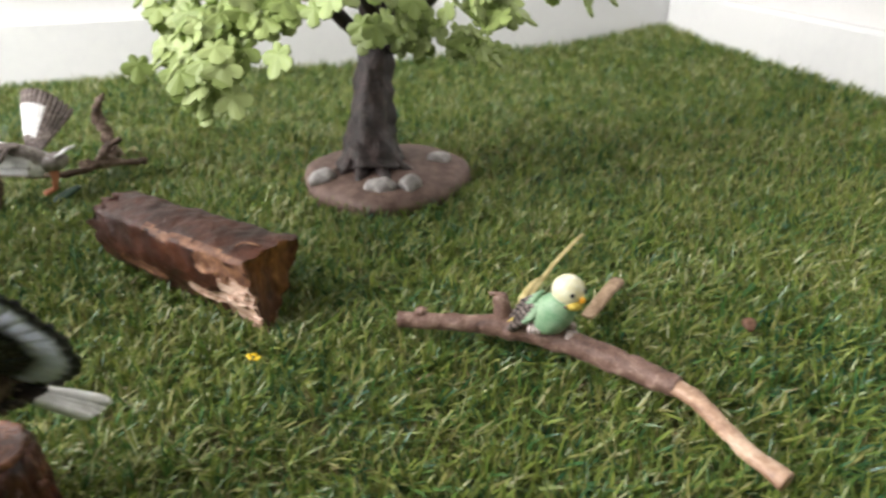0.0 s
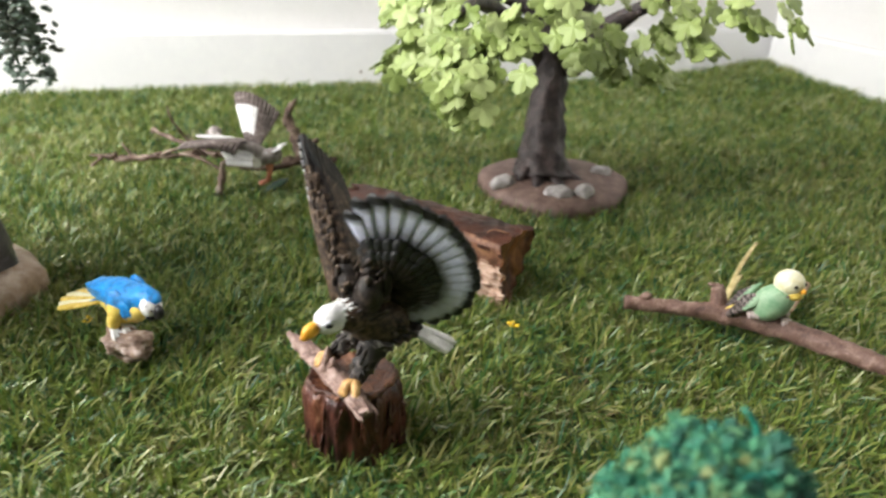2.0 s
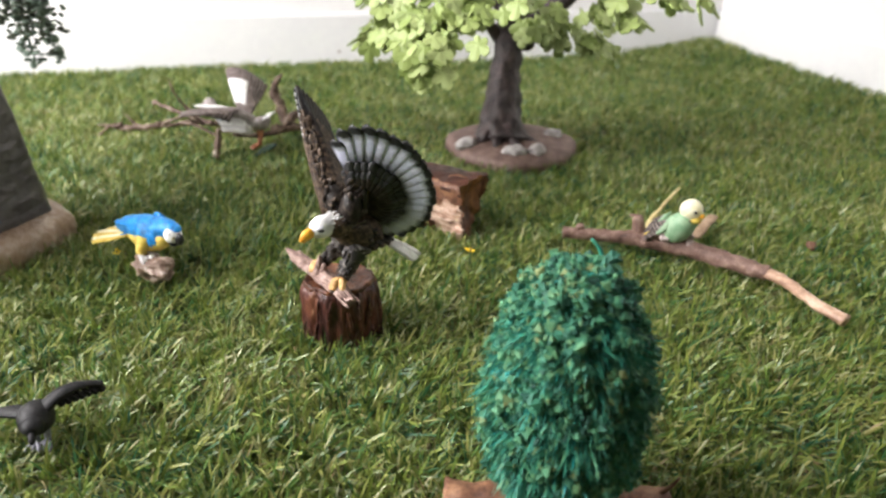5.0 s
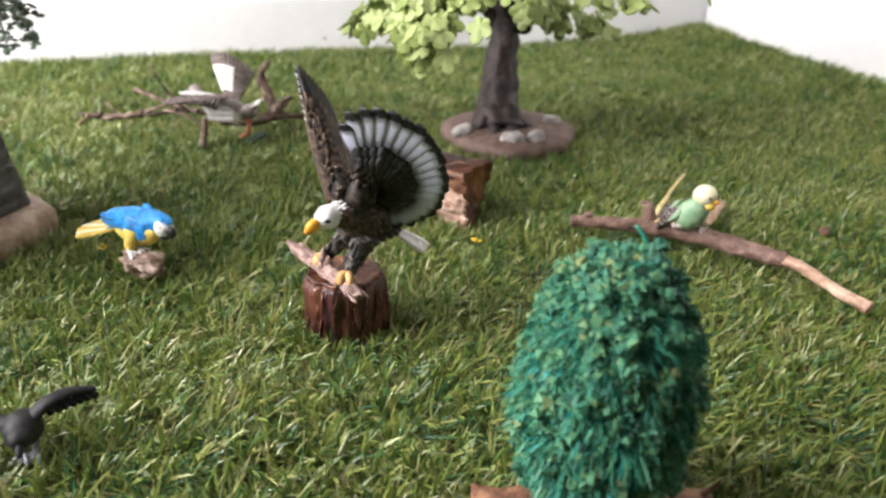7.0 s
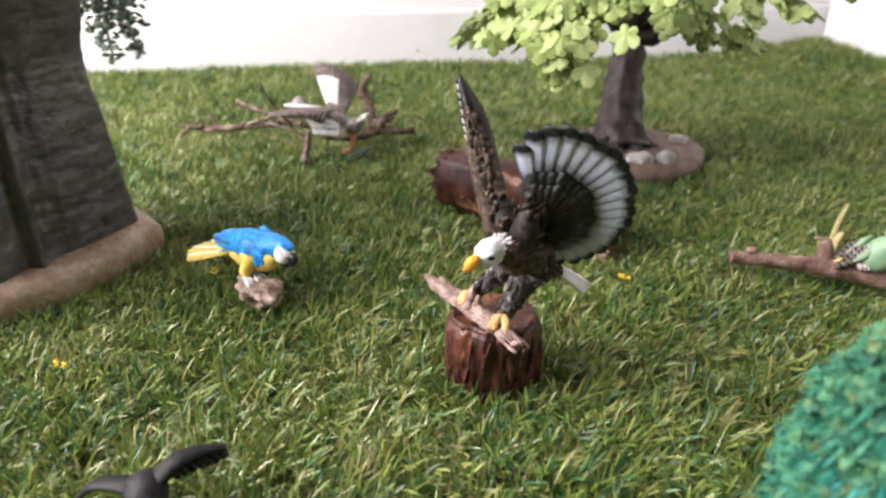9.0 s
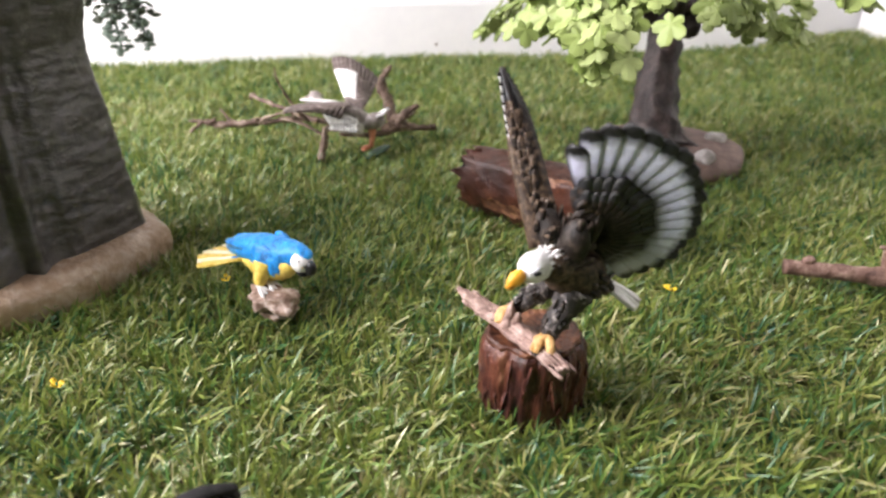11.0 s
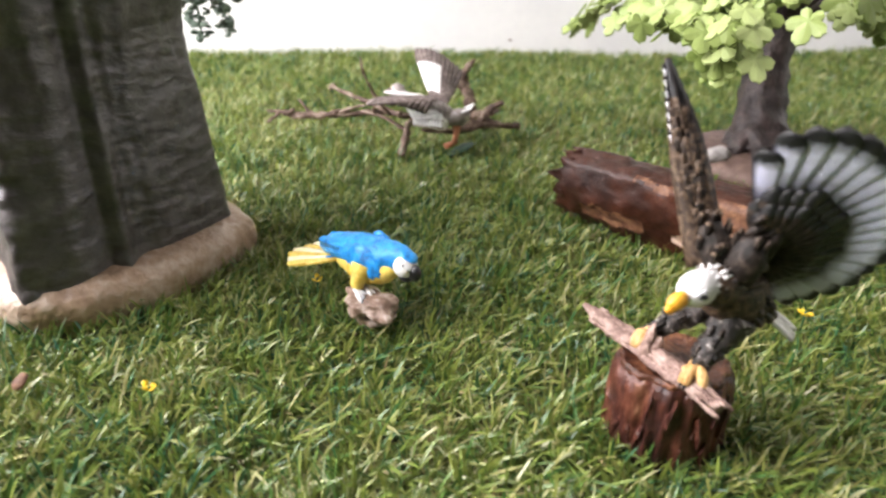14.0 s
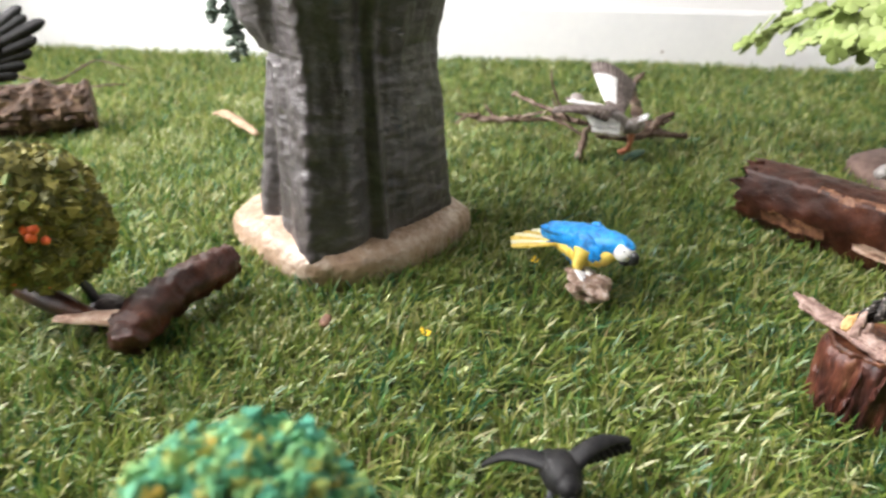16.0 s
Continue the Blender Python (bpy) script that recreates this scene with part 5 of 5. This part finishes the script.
def driftwood():
    dw = thing("driftwood", (-0.275, 0.405, -0.002), "tangle of brown forked driftwood twigs lying behind the goose", "driftwood")
    runs = [
        ([(-0.3630, 0.3960, 0.0150), (-0.3500, 0.3985, 0.0140), (-0.3400, 0.4005, 0.0120), (-0.3130, 0.4050, 0.0140), (-0.2800, 0.4075, 0.0170), (-0.2500, 0.4120, 0.0130)], [0.0008, 0.0020, 0.0030, 0.0024, 0.0023, 0.0020]),
        ([(-0.3235, 0.4160, 0.0300), (-0.3080, 0.4100, 0.0270), (-0.2880, 0.4030, 0.0230), (-0.2680, 0.3960, 0.0190)], [0.0020, 0.0017, 0.0020, 0.0022]),
        ([(-0.2645, 0.3850, -0.0050), (-0.2625, 0.3870, 0.0060), (-0.2610, 0.3900, 0.0150), (-0.2560, 0.3990, 0.0180)], [0.0030, 0.0028, 0.0028, 0.0022]),
        ([(-0.2860, 0.3715, 0.0600), (-0.2850, 0.3735, 0.0500), (-0.2800, 0.3830, 0.0330), (-0.2740, 0.3930, 0.0200)], [0.0005, 0.0010, 0.0012, 0.0014]),
        ([(-0.2560, 0.4050, 0.0080), (-0.2350, 0.4150, 0.0060), (-0.2150, 0.4300, 0.0080), (-0.1930, 0.4400, 0.0050)], [0.0015, 0.0024, 0.0034, 0.0016]),
        ([(-0.2200, 0.4280, 0.0100), (-0.2120, 0.4330, 0.0190), (-0.2050, 0.4360, 0.0230)], [0.0036, 0.0030, 0.0020]),
        ([(-0.2300, 0.4700, -0.0020), (-0.2345, 0.4740, 0.0120), (-0.2410, 0.4770, 0.0240), (-0.2395, 0.4790, 0.0345), (-0.2335, 0.4800, 0.0420)], [0.0050, 0.0050, 0.0044, 0.0034, 0.0012]),
        ([(-0.2300, 0.4700, 0.0010), (-0.2220, 0.4500, 0.0080), (-0.2150, 0.4320, 0.0080)], [0.0055, 0.0042, 0.0036]),
        ([(-0.3540, 0.3975, 0.0140), (-0.3600, 0.3940, 0.0090), (-0.3625, 0.3925, 0.0080)], [0.0016, 0.0012, 0.0005]),
        ([(-0.3330, 0.4020, 0.0130), (-0.3400, 0.4040, 0.0200), (-0.3430, 0.4050, 0.0225)], [0.0015, 0.0010, 0.0004]),
        ([(-0.2900, 0.4060, 0.0160), (-0.2870, 0.4030, 0.0260), (-0.2900, 0.4010, 0.0330)], [0.0015, 0.0011, 0.0004]),
        ([(-0.2120, 0.4320, 0.0150), (-0.2060, 0.4300, 0.0200)], [0.0020, 0.0007]),
        ([(-0.3130, 0.4040, 0.0160), (-0.3000, 0.4010, 0.0210), (-0.2930, 0.3990, 0.0230)], [0.0018, 0.0013, 0.0009]),
        ([(-0.2950, 0.3960, 0.0200), (-0.2780, 0.3920, 0.0180), (-0.2620, 0.3880, 0.0120)], [0.0010, 0.0014, 0.0014]),
    ]
    for pts, rad in runs:
        bm = bmesh.new()
        tube(bm, pts, [k * 0.86 for k in rad], 12, steps=9, rough=0.65, freq=260)
        part("twig", bm, DRIFT, dw)
    for x, y, z, r in ((-0.3480, 0.3990, 0.0140, 0.0050), (-0.3160, 0.4050, 0.0150, 0.0048), (-0.2250, 0.4250, 0.0090, 0.0060), (-0.1950, 0.4390, 0.0070, 0.0040), (-0.3225, 0.4158, 0.0300, 0.0034)):
        bm = bmesh.new()
        blob(bm, (x, y, z), (r * 0.8, r * 0.55, r * 0.6), (1, 0.3, 0.2), sub=3, rough=0.7, freq=300)
        part("knot", bm, DRIFT, dw)
    return dw


driftwood()


def crow():
    bm = bmesh.new()
    blob(bm, (-0.2095, 0.0655, 0.0085), (0.0088, 0.0062, 0.0062), (0.45, -0.75, 0.25), 0, rough=0.08)
    blob(bm, (-0.2060, 0.0590, 0.0105), (0.0046, 0.0038, 0.0036), (0.4, -0.8, 0.1), 0, 2)
    blob(bm, (-0.2038, 0.0545, 0.0096), (0.0032, 0.0012, 0.0014), (0.4, -0.8, -0.3), 0, 2)
    tube(bm, [(-0.2075, 0.0660, 0.0110), (-0.2030, 0.0712, 0.0148), (-0.1985, 0.0765, 0.0150), (-0.1928, 0.0818, 0.0125)], [0.0038, 0.0032, 0.0026, 0.0014], 12, 0, 6, flat=0.5)
    tube(bm, [(-0.2120, 0.0655, 0.0105), (-0.2190, 0.0668, 0.0095), (-0.2265, 0.0678, 0.0070), (-0.2338, 0.0683, 0.0000)], [0.0036, 0.0032, 0.0027, 0.0014], 12, 0, 6, flat=0.5)
    for k in range(7):
        t = k / 6
        b0 = Vector((-0.2040, 0.0700, 0.0140)).lerp(Vector((-0.1945, 0.0800, 0.0132)), t)
        feather(bm, b0, b0 + Vector((0.0030, 0.0000, -0.0030)), (0.3, -0.6, 0.7), 0.0026, [(1.0, 0)], 0.0006)
    feather(bm, (-0.2115, 0.0700, 0.0070), (-0.2160, 0.0790, 0.0030), (0, 0, 1), 0.0062, [(1.0, 0)], 0.0010)
    for x, y in ((-0.2115, 0.0655), (-0.2080, 0.0665)):
        tube(bm, [(x, y, 0.0050), (x, y, 0.0010), (x, y - 0.0005, -0.0030)], [0.0018, 0.0012, 0.0010], 8, 1, 3)
        for k in (-1, 0, 1):
            tube(bm, [(x, y - 0.0005, -0.0020), (x + 0.0020 * k, y - 0.0030, -0.0028), (x + 0.0026 * k, y - 0.0042, -0.0042)], [0.0009, 0.0008, 0.0004], 6, 1, 2)
    return solid("bird_figurine", bm, [F_MATTE, F_CLAW], (-0.211, 0.066, -0.005), "small black crow figurine with wings spread, low in the grass", "bird figurine")


crow()


# ---- bushes ----
def foam_bush(name, centre, z0, z1, wide, mats, crumbs, fibres, seed, label, belly=0.42, lump_size=1.0):
    """An egg of foam: a core coloured dark as shade for the gaps, many crumbs and fine fibres that stand out from it.
    """
    rng = random.Random(seed)
    bush = thing(name, (*centre, z0), label, "toy bush")
    h = z1 - z0

    def profile(t):
        t = min(1, max(0, t))
        return wide * max(0.0, 1 - abs((t - belly) / (1 - belly if t > belly else belly * 1.12)) ** 2.15) ** 0.5

    def spot():
        t = rng.random() ** 0.85
        a = rng.uniform(0, 2 * math.pi)
        r = profile(t)
        n = Vector((math.cos(a), math.sin(a), (t - 0.45) * 1.6)).normalized()
        return Vector((centre[0] + math.cos(a) * r, centre[1] + math.sin(a) * r, z0 + h * t)), n
    bm = bmesh.new()
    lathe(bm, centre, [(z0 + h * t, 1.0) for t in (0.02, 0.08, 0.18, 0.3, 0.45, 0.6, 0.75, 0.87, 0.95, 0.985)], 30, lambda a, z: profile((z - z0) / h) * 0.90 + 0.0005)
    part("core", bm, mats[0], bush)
    co, faces = [], []
    for _ in range(crumbs):
        p, n = spot()
        lump = noise.noise(p * 170) + 0.5 * noise.noise(p * 420)
        r = rng.uniform(0.0007, 0.0016) * (1.15 + 0.5 * lump) * lump_size
        p = p + n * (rng.uniform(-0.0012, 0.0016) + 0.0040 * lump)
        q = Matrix.Rotation(rng.uniform(0, 6.28), 3, n) 
        i0 = len(co)
        for v in ((1, 0, 0), (-1, 0, 0), (0, 1, 0), (0, -1, 0), (0, 0, 1), (0, 0, -1)):
            co.append(p + (q @ Vector(v)) * r * rng.uniform(0.6, 1.5))
        for a, b, c in ((0, 2, 4), (2, 1, 4), (1, 3, 4), (3, 0, 4), (2, 0, 5), (1, 2, 5), (3, 1, 5), (0, 3, 5)):
            faces.append((i0 + a, i0 + b, i0 + c))
    me = bpy.data.meshes.new("foliage")
    me.from_pydata([v - base_of(bush) for v in co], [], faces)
    me.materials.append(mats[1])
    ob = new("foliage", me)
    ob.parent = bush
    tagged(ob, "crumbly foam foliage", kind="stuff")
    co, faces = [], []
    for _ in range(fibres):
        p, n = spot()
        p = p - n * 0.002
        drop = Vector((rng.gauss(0, 0.35), rng.gauss(0, 0.35), rng.gauss(-0.75, 0.35)))
        d = (n + drop).normalized()
        tuft = noise.noise(p * 120) + 0.6 * noise.noise(p * 300)
        L = rng.uniform(0.0036, 0.0078) * (1.0 + 0.75 * tuft)
        s = d.cross(Vector((rng.random(), rng.random(), rng.random()))).normalized() * rng.uniform(0.00014, 0.00032)
        i0 = len(co)
        bend = Vector((0, 0, -0.15 * L))
        co += [p + s, p - s, p + d * L * 0.6 + s, p + d * L * 0.6 - s, p + d * L + bend]
        faces += [(i0, i0 + 1, i0 + 3, i0 + 2), (i0 + 2, i0 + 3, i0 + 4)]
    me = bpy.data.meshes.new("fibre_fuzz")
    me.from_pydata([v - base_of(bush) for v in co], [], faces)
    me.materials.append(mats[2])
    ob = new("fibre_fuzz", me)
    ob.parent = bush
    tagged(ob, "fine plastic fibres", kind="stuff")
    return bush


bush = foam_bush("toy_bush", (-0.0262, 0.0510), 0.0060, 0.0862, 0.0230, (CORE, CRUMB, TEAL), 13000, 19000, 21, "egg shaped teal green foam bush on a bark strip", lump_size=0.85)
bm = bmesh.new()
tube(bm, [(-0.0215, 0.0560, 0.0790), (-0.0195, 0.0570, 0.0845), (-0.0202, 0.0580, 0.0885), (-0.0228, 0.0585, 0.0915)], [0.0004, 0.0007, 0.0007, 0.0005], 6, steps=4)
part("loose_strand", bm, TEAL, bush, "loose teal strand")
bm = bmesh.new()
tube(bm, [(-0.0290, 0.0520, 0.0850), (-0.0255, 0.0460, 0.0835), (-0.0225, 0.0415, 0.0780)], [0.0003, 0.0004, 0.0003], 6)
part("pale_stalk", bm, STRAW, bush, "pale thin stalk")
bm = bmesh.new()
tube(bm, [(-0.0620, 0.0470, 0.0000), (-0.0450, 0.0465, 0.0005), (-0.0200, 0.0480, 0.0005), (0.0040, 0.0485, 0.0010), (0.0120, 0.0500, 0.0020)], [0.0070, 0.0080, 0.0082, 0.0076, 0.0050], 18, steps=8, rough=0.3, freq=150, flat=0.70)
tube(bm, [(0.0060, 0.0500, 0.0040), (0.0110, 0.0510, 0.0075), (0.0140, 0.0520, 0.0110)], [0.0012, 0.0008, 0.0003], 6, rough=0.3)
solid("bark_strip", bm, CUT, (-0.025, 0.048, -0.003), "reddish brown strip of bark lying under the bush", "bark")

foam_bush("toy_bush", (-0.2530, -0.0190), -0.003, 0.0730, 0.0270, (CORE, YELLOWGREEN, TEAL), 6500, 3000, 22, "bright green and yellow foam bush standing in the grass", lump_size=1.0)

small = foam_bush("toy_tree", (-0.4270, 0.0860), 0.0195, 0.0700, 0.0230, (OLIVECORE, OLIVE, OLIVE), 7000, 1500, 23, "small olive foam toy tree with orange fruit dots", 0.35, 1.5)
small["category"] = "toy tree"
bm = bmesh.new()
tube(bm, [(-0.4270, 0.0860, 0.0280), (-0.4160, 0.0900, 0.0140), (-0.4110, 0.0925, -0.0020)], [0.0020, 0.0018, 0.0024], 10, rough=0.1)
part("trunk", bm, F_BLACK, small, "thin black trunk")
bm = bmesh.new()
lathe(bm, (-0.4090, 0.0930), ((-0.006, 1.0), (0.002, 1.0), (0.0050, 0.8), (0.0065, 0.4)), 20, lambda a, z: 0.0085 * (1 + 0.1 * math.sin(3 * radians(a))))
part("base", bm, MAPLEBARK, small, "dark purple grey base")
for x, y, z, r in ((-0.4110, 0.0690, 0.0480, 0.0022), (-0.4085, 0.0700, 0.0485, 0.0021), (-0.4095, 0.0690, 0.0455, 0.0024), (-0.4055, 0.0715, 0.0440, 0.0017), (-0.4140, 0.0740, 0.0220, 0.0018), (-0.4230, 0.0670, 0.0250, 0.0015)):
    bm = bmesh.new()
    blob(bm, (x, y, z), (r, r, r), sub=2, rough=0.25, freq=500)
    part("fruit", bm, ORANGE, small, "bright orange fruit dot")

for x, y, z in ((-0.4275, 0.0730, 0.0630), (-0.4380, 0.0735, 0.0585)):
    bm = bmesh.new()
    for k in range(26):
        a, b = 2.4 * k, 0.2 + 0.05 * k
        d = Vector((math.cos(a) * math.sin(b), math.sin(a) * math.sin(b) - 0.4, math.cos(b))).normalized()
        tube(bm, [(x, y, z), Vector((x, y, z)) + d * 0.0042], [0.0004, 0.0002], 5, steps=1)
    part("flower", bm, TEAL, small, "teal fibre tuft")

# ---- wood at the left of the big tree ----
def dark_branch():
    br = thing("broken_branch", (-0.385, 0.10, -0.002), "thick dark brown broken branch with a pale splinter", "branch")
    bm = bmesh.new()
    tube(bm, [(-0.3780, 0.1370, 0.0100), (-0.3802, 0.1240, 0.0098), (-0.3850, 0.1030, 0.0075), (-0.3835, 0.0820, 0.0050), (-0.3800, 0.0740, 0.0020)], [0.0068, 0.0082, 0.0086, 0.0085, 0.0060], 26, steps=12, rough=0.34, freq=250)
    part("bark", bm, BARK_DARK, br)
    bm = bmesh.new()
    tube(bm, [(-0.3840, 0.0830, 0.0075), (-0.3960, 0.0790, 0.0080), (-0.4160, 0.0740, 0.0060)], [0.0060, 0.0046, 0.0018], 10, rough=0.3, flat=0.6)
    part("splinter", bm, PALE, br, "pale torn splinter")
    bm = bmesh.new()
    tube(bm, [(-0.4000, 0.0800, 0.0060), (-0.4200, 0.0810, 0.0075), (-0.4450, 0.0830, 0.0110), (-0.4750, 0.0880, 0.0150)], [0.0026, 0.0048, 0.0052, 0.0050], 12, rough=0.3)
    part("side_branch", bm, BARK_DARK, br)
    return br


dark_branch()


def far_log():
    log = thing("bark_log", (-0.667, 0.275, -0.004), "thick log with rough flaking brown bark on the grass", "log")
    bm = bmesh.new()
    tube(bm, [(-0.7350, 0.2150, 0.0130), (-0.7000, 0.2480, 0.0140), (-0.6680, 0.2790, 0.0140), (-0.6360, 0.3080, 0.0135)], [0.0175, 0.0185, 0.0185, 0.0170], 30, steps=9, rough=0.35, freq=110)
    part("bark", bm, BARK_ROUGH, log, smooth=False)
    rng = random.Random(9)
    for i in range(26):
        t = rng.random()
        c = Vector((-0.735, 0.215, 0.0135)).lerp(Vector((-0.636, 0.308, 0.0135)), t)
        a = rng.uniform(-0.4, 2.6)
        n = Vector((0.68 * math.cos(a), -0.73 * math.cos(a), math.sin(a)))
        bm = bmesh.new()
        blob(bm, c + n * 0.0180, (rng.uniform(0.004, 0.009), rng.uniform(0.003, 0.005), 0.0022), (0.73, 0.68, 0), sub=1, rough=0.7, freq=240)
        part("bark_plate", bm, BARK_ROUGH, log, smooth=False)
    return log


far_log()


def black_bird():
    bm = bmesh.new()
    blob(bm, (-0.7080, 0.2450, 0.0500), (0.0200, 0.0110, 0.0120), (-0.7, -0.5, 0.4), 0, rough=0.06)
    blob(bm, (-0.7230, 0.2330, 0.0620), (0.0085, 0.0070, 0.0070), (-0.8, -0.4, 0.1), 0)
    blob(bm, (-0.7320, 0.2280, 0.0600), (0.0050, 0.0024, 0.0028), (-0.8, -0.4, -0.4), 1, 2)
    tips = [(-0.676, 0.267, 0.078), (-0.670, 0.269, 0.084), (-0.661, 0.2725, 0.0875), (-0.650, 0.2765, 0.089), (-0.642, 0.2795, 0.0865), (-0.637, 0.2815, 0.080), (-0.639, 0.281, 0.070), (-0.645, 0.279, 0.060), (-0.652, 0.276, 0.050), (-0.660, 0.273, 0.042)]
    for i, e in enumerate(tips):
        t = i / 9
        b0 = Vector((-0.7060 + 0.010 * t, 0.2520 + 0.003 * t, 0.0580 - 0.018 * t))
        e = b0.lerp(Vector(e), 0.92 + (0.10 if i in (1, 3, 5) else 0.0))
        feather(bm, b0, e, (0.35, -0.9, 0.1 * math.cos(i * 2)), 0.0092, [(1.0, 0)], 0.0010, narrow=1.0)
    blob(bm, (-0.6880, 0.2600, 0.0560), (0.0240, 0.0030, 0.0150), (0.85, 0.3, 0.5), 0, rough=0.1)
    for s in (0, 1):
        tube(bm, [(-0.7050 + 0.008 * s, 0.2440 + 0.006 * s, 0.0420), (-0.7020 + 0.008 * s, 0.2450 + 0.006 * s, 0.0300)], [0.0030, 0.0018], 8, 1, 3)
    return solid("bird_figurine", bm, [F_MATTE, F_GREY], (-0.703, 0.248, 0.030), "black bird figurine with a raised fingered wing on a log", "bird figurine")


black_bird()
bm = bmesh.new()
tube(bm, [(-0.8300, 0.3840, 0.0060), (-0.7600, 0.3780, 0.0060), (-0.7750, 0.4300, 0.0100), (-0.7750, 0.4500, 0.0110), (-0.7270, 0.4470, 0.0060)], [0.0008, 0.0012, 0.0013, 0.0012, 0.0007], 8, steps=5, rough=0.5)
solid("twig", bm, BARK_ROUGH, (-0.77, 0.42, 0.0), "thin bent brown twig lying on the grass", "twig")
bm = bmesh.new()
tube(bm, [(-0.7180, 0.3760, 0.0050), (-0.7000, 0.3900, 0.0060), (-0.6930, 0.3990, 0.0050)], [0.0008, 0.0010, 0.0006], 6, rough=0.3)
solid("twig", bm, DRIFT, (-0.70, 0.39, 0.0), "short thin twig in the grass", "twig")
bm = bmesh.new()
tube(bm, [(-0.5620, 0.3590, 0.0020), (-0.5450, 0.3510, 0.0060), (-0.5200, 0.3390, 0.0040), (-0.4980, 0.3270, 0.0010)], [0.0020, 0.0042, 0.0046, 0.0022], 10, steps=5, rough=0.35, flat=0.6)
solid("wood_chip", bm, CHIP, (-0.53, 0.344, 0.0), "pale brown broken piece of wood in the grass", "wood chip")


# ---- small bits in the grass ----
def flower(x, y, r, rng):
    bm = bmesh.new()
    for i in range(5):
        a = 2 * math.pi * i / 5 + rng.random()
        feather(bm, (x, y, 0.0022), (x + math.cos(a) * r, y + math.sin(a) * r, 0.0040 + rng.uniform(-0.001, 0.001)), (0, 0, 1), r * 0.8, [(1.0, 0)], 0.0004)
    tube(bm, [(x, y, -0.006), (x, y, 0.004)], [0.0004, 0.0004], 5, 1, 1)
    solid("yellow_flower", bm, [YELLOW, BLADE], (x, y, -0.006), "tiny yellow artificial flower among the grass blades", "flower", "yellow flowers in the grass")


_r = random.Random(4)
for x, y, r in ((-0.0580, 0.2240, 0.0030), (-0.2765, 0.1245, 0.0024), (-0.2510, 0.2030, 0.0022)):
    flower(x, y, r, _r)
for x, y in ((0.1416, 0.2520), (-0.3192, 0.1187)):
    bm = bmesh.new()
    blob(bm, (x, y, 0.0020), (0.0034, 0.0028, 0.0012), (0.3, 1, 0.5), sub=2, rough=0.5, freq=300)
    solid("dead_leaf", bm, DEADLEAF, (x, y, 0.001), "small curled brown dead leaf in the grass", "leaf")
bm = bmesh.new()
p = room(0.545, 0.0145, 0.014)
blob(bm, p, (0.0016, 0.0012, 0.0016), sub=1)
solid("wall_mark", bm, DEADLEAF, p, "tiny dark mark on the skirting board", "mark")
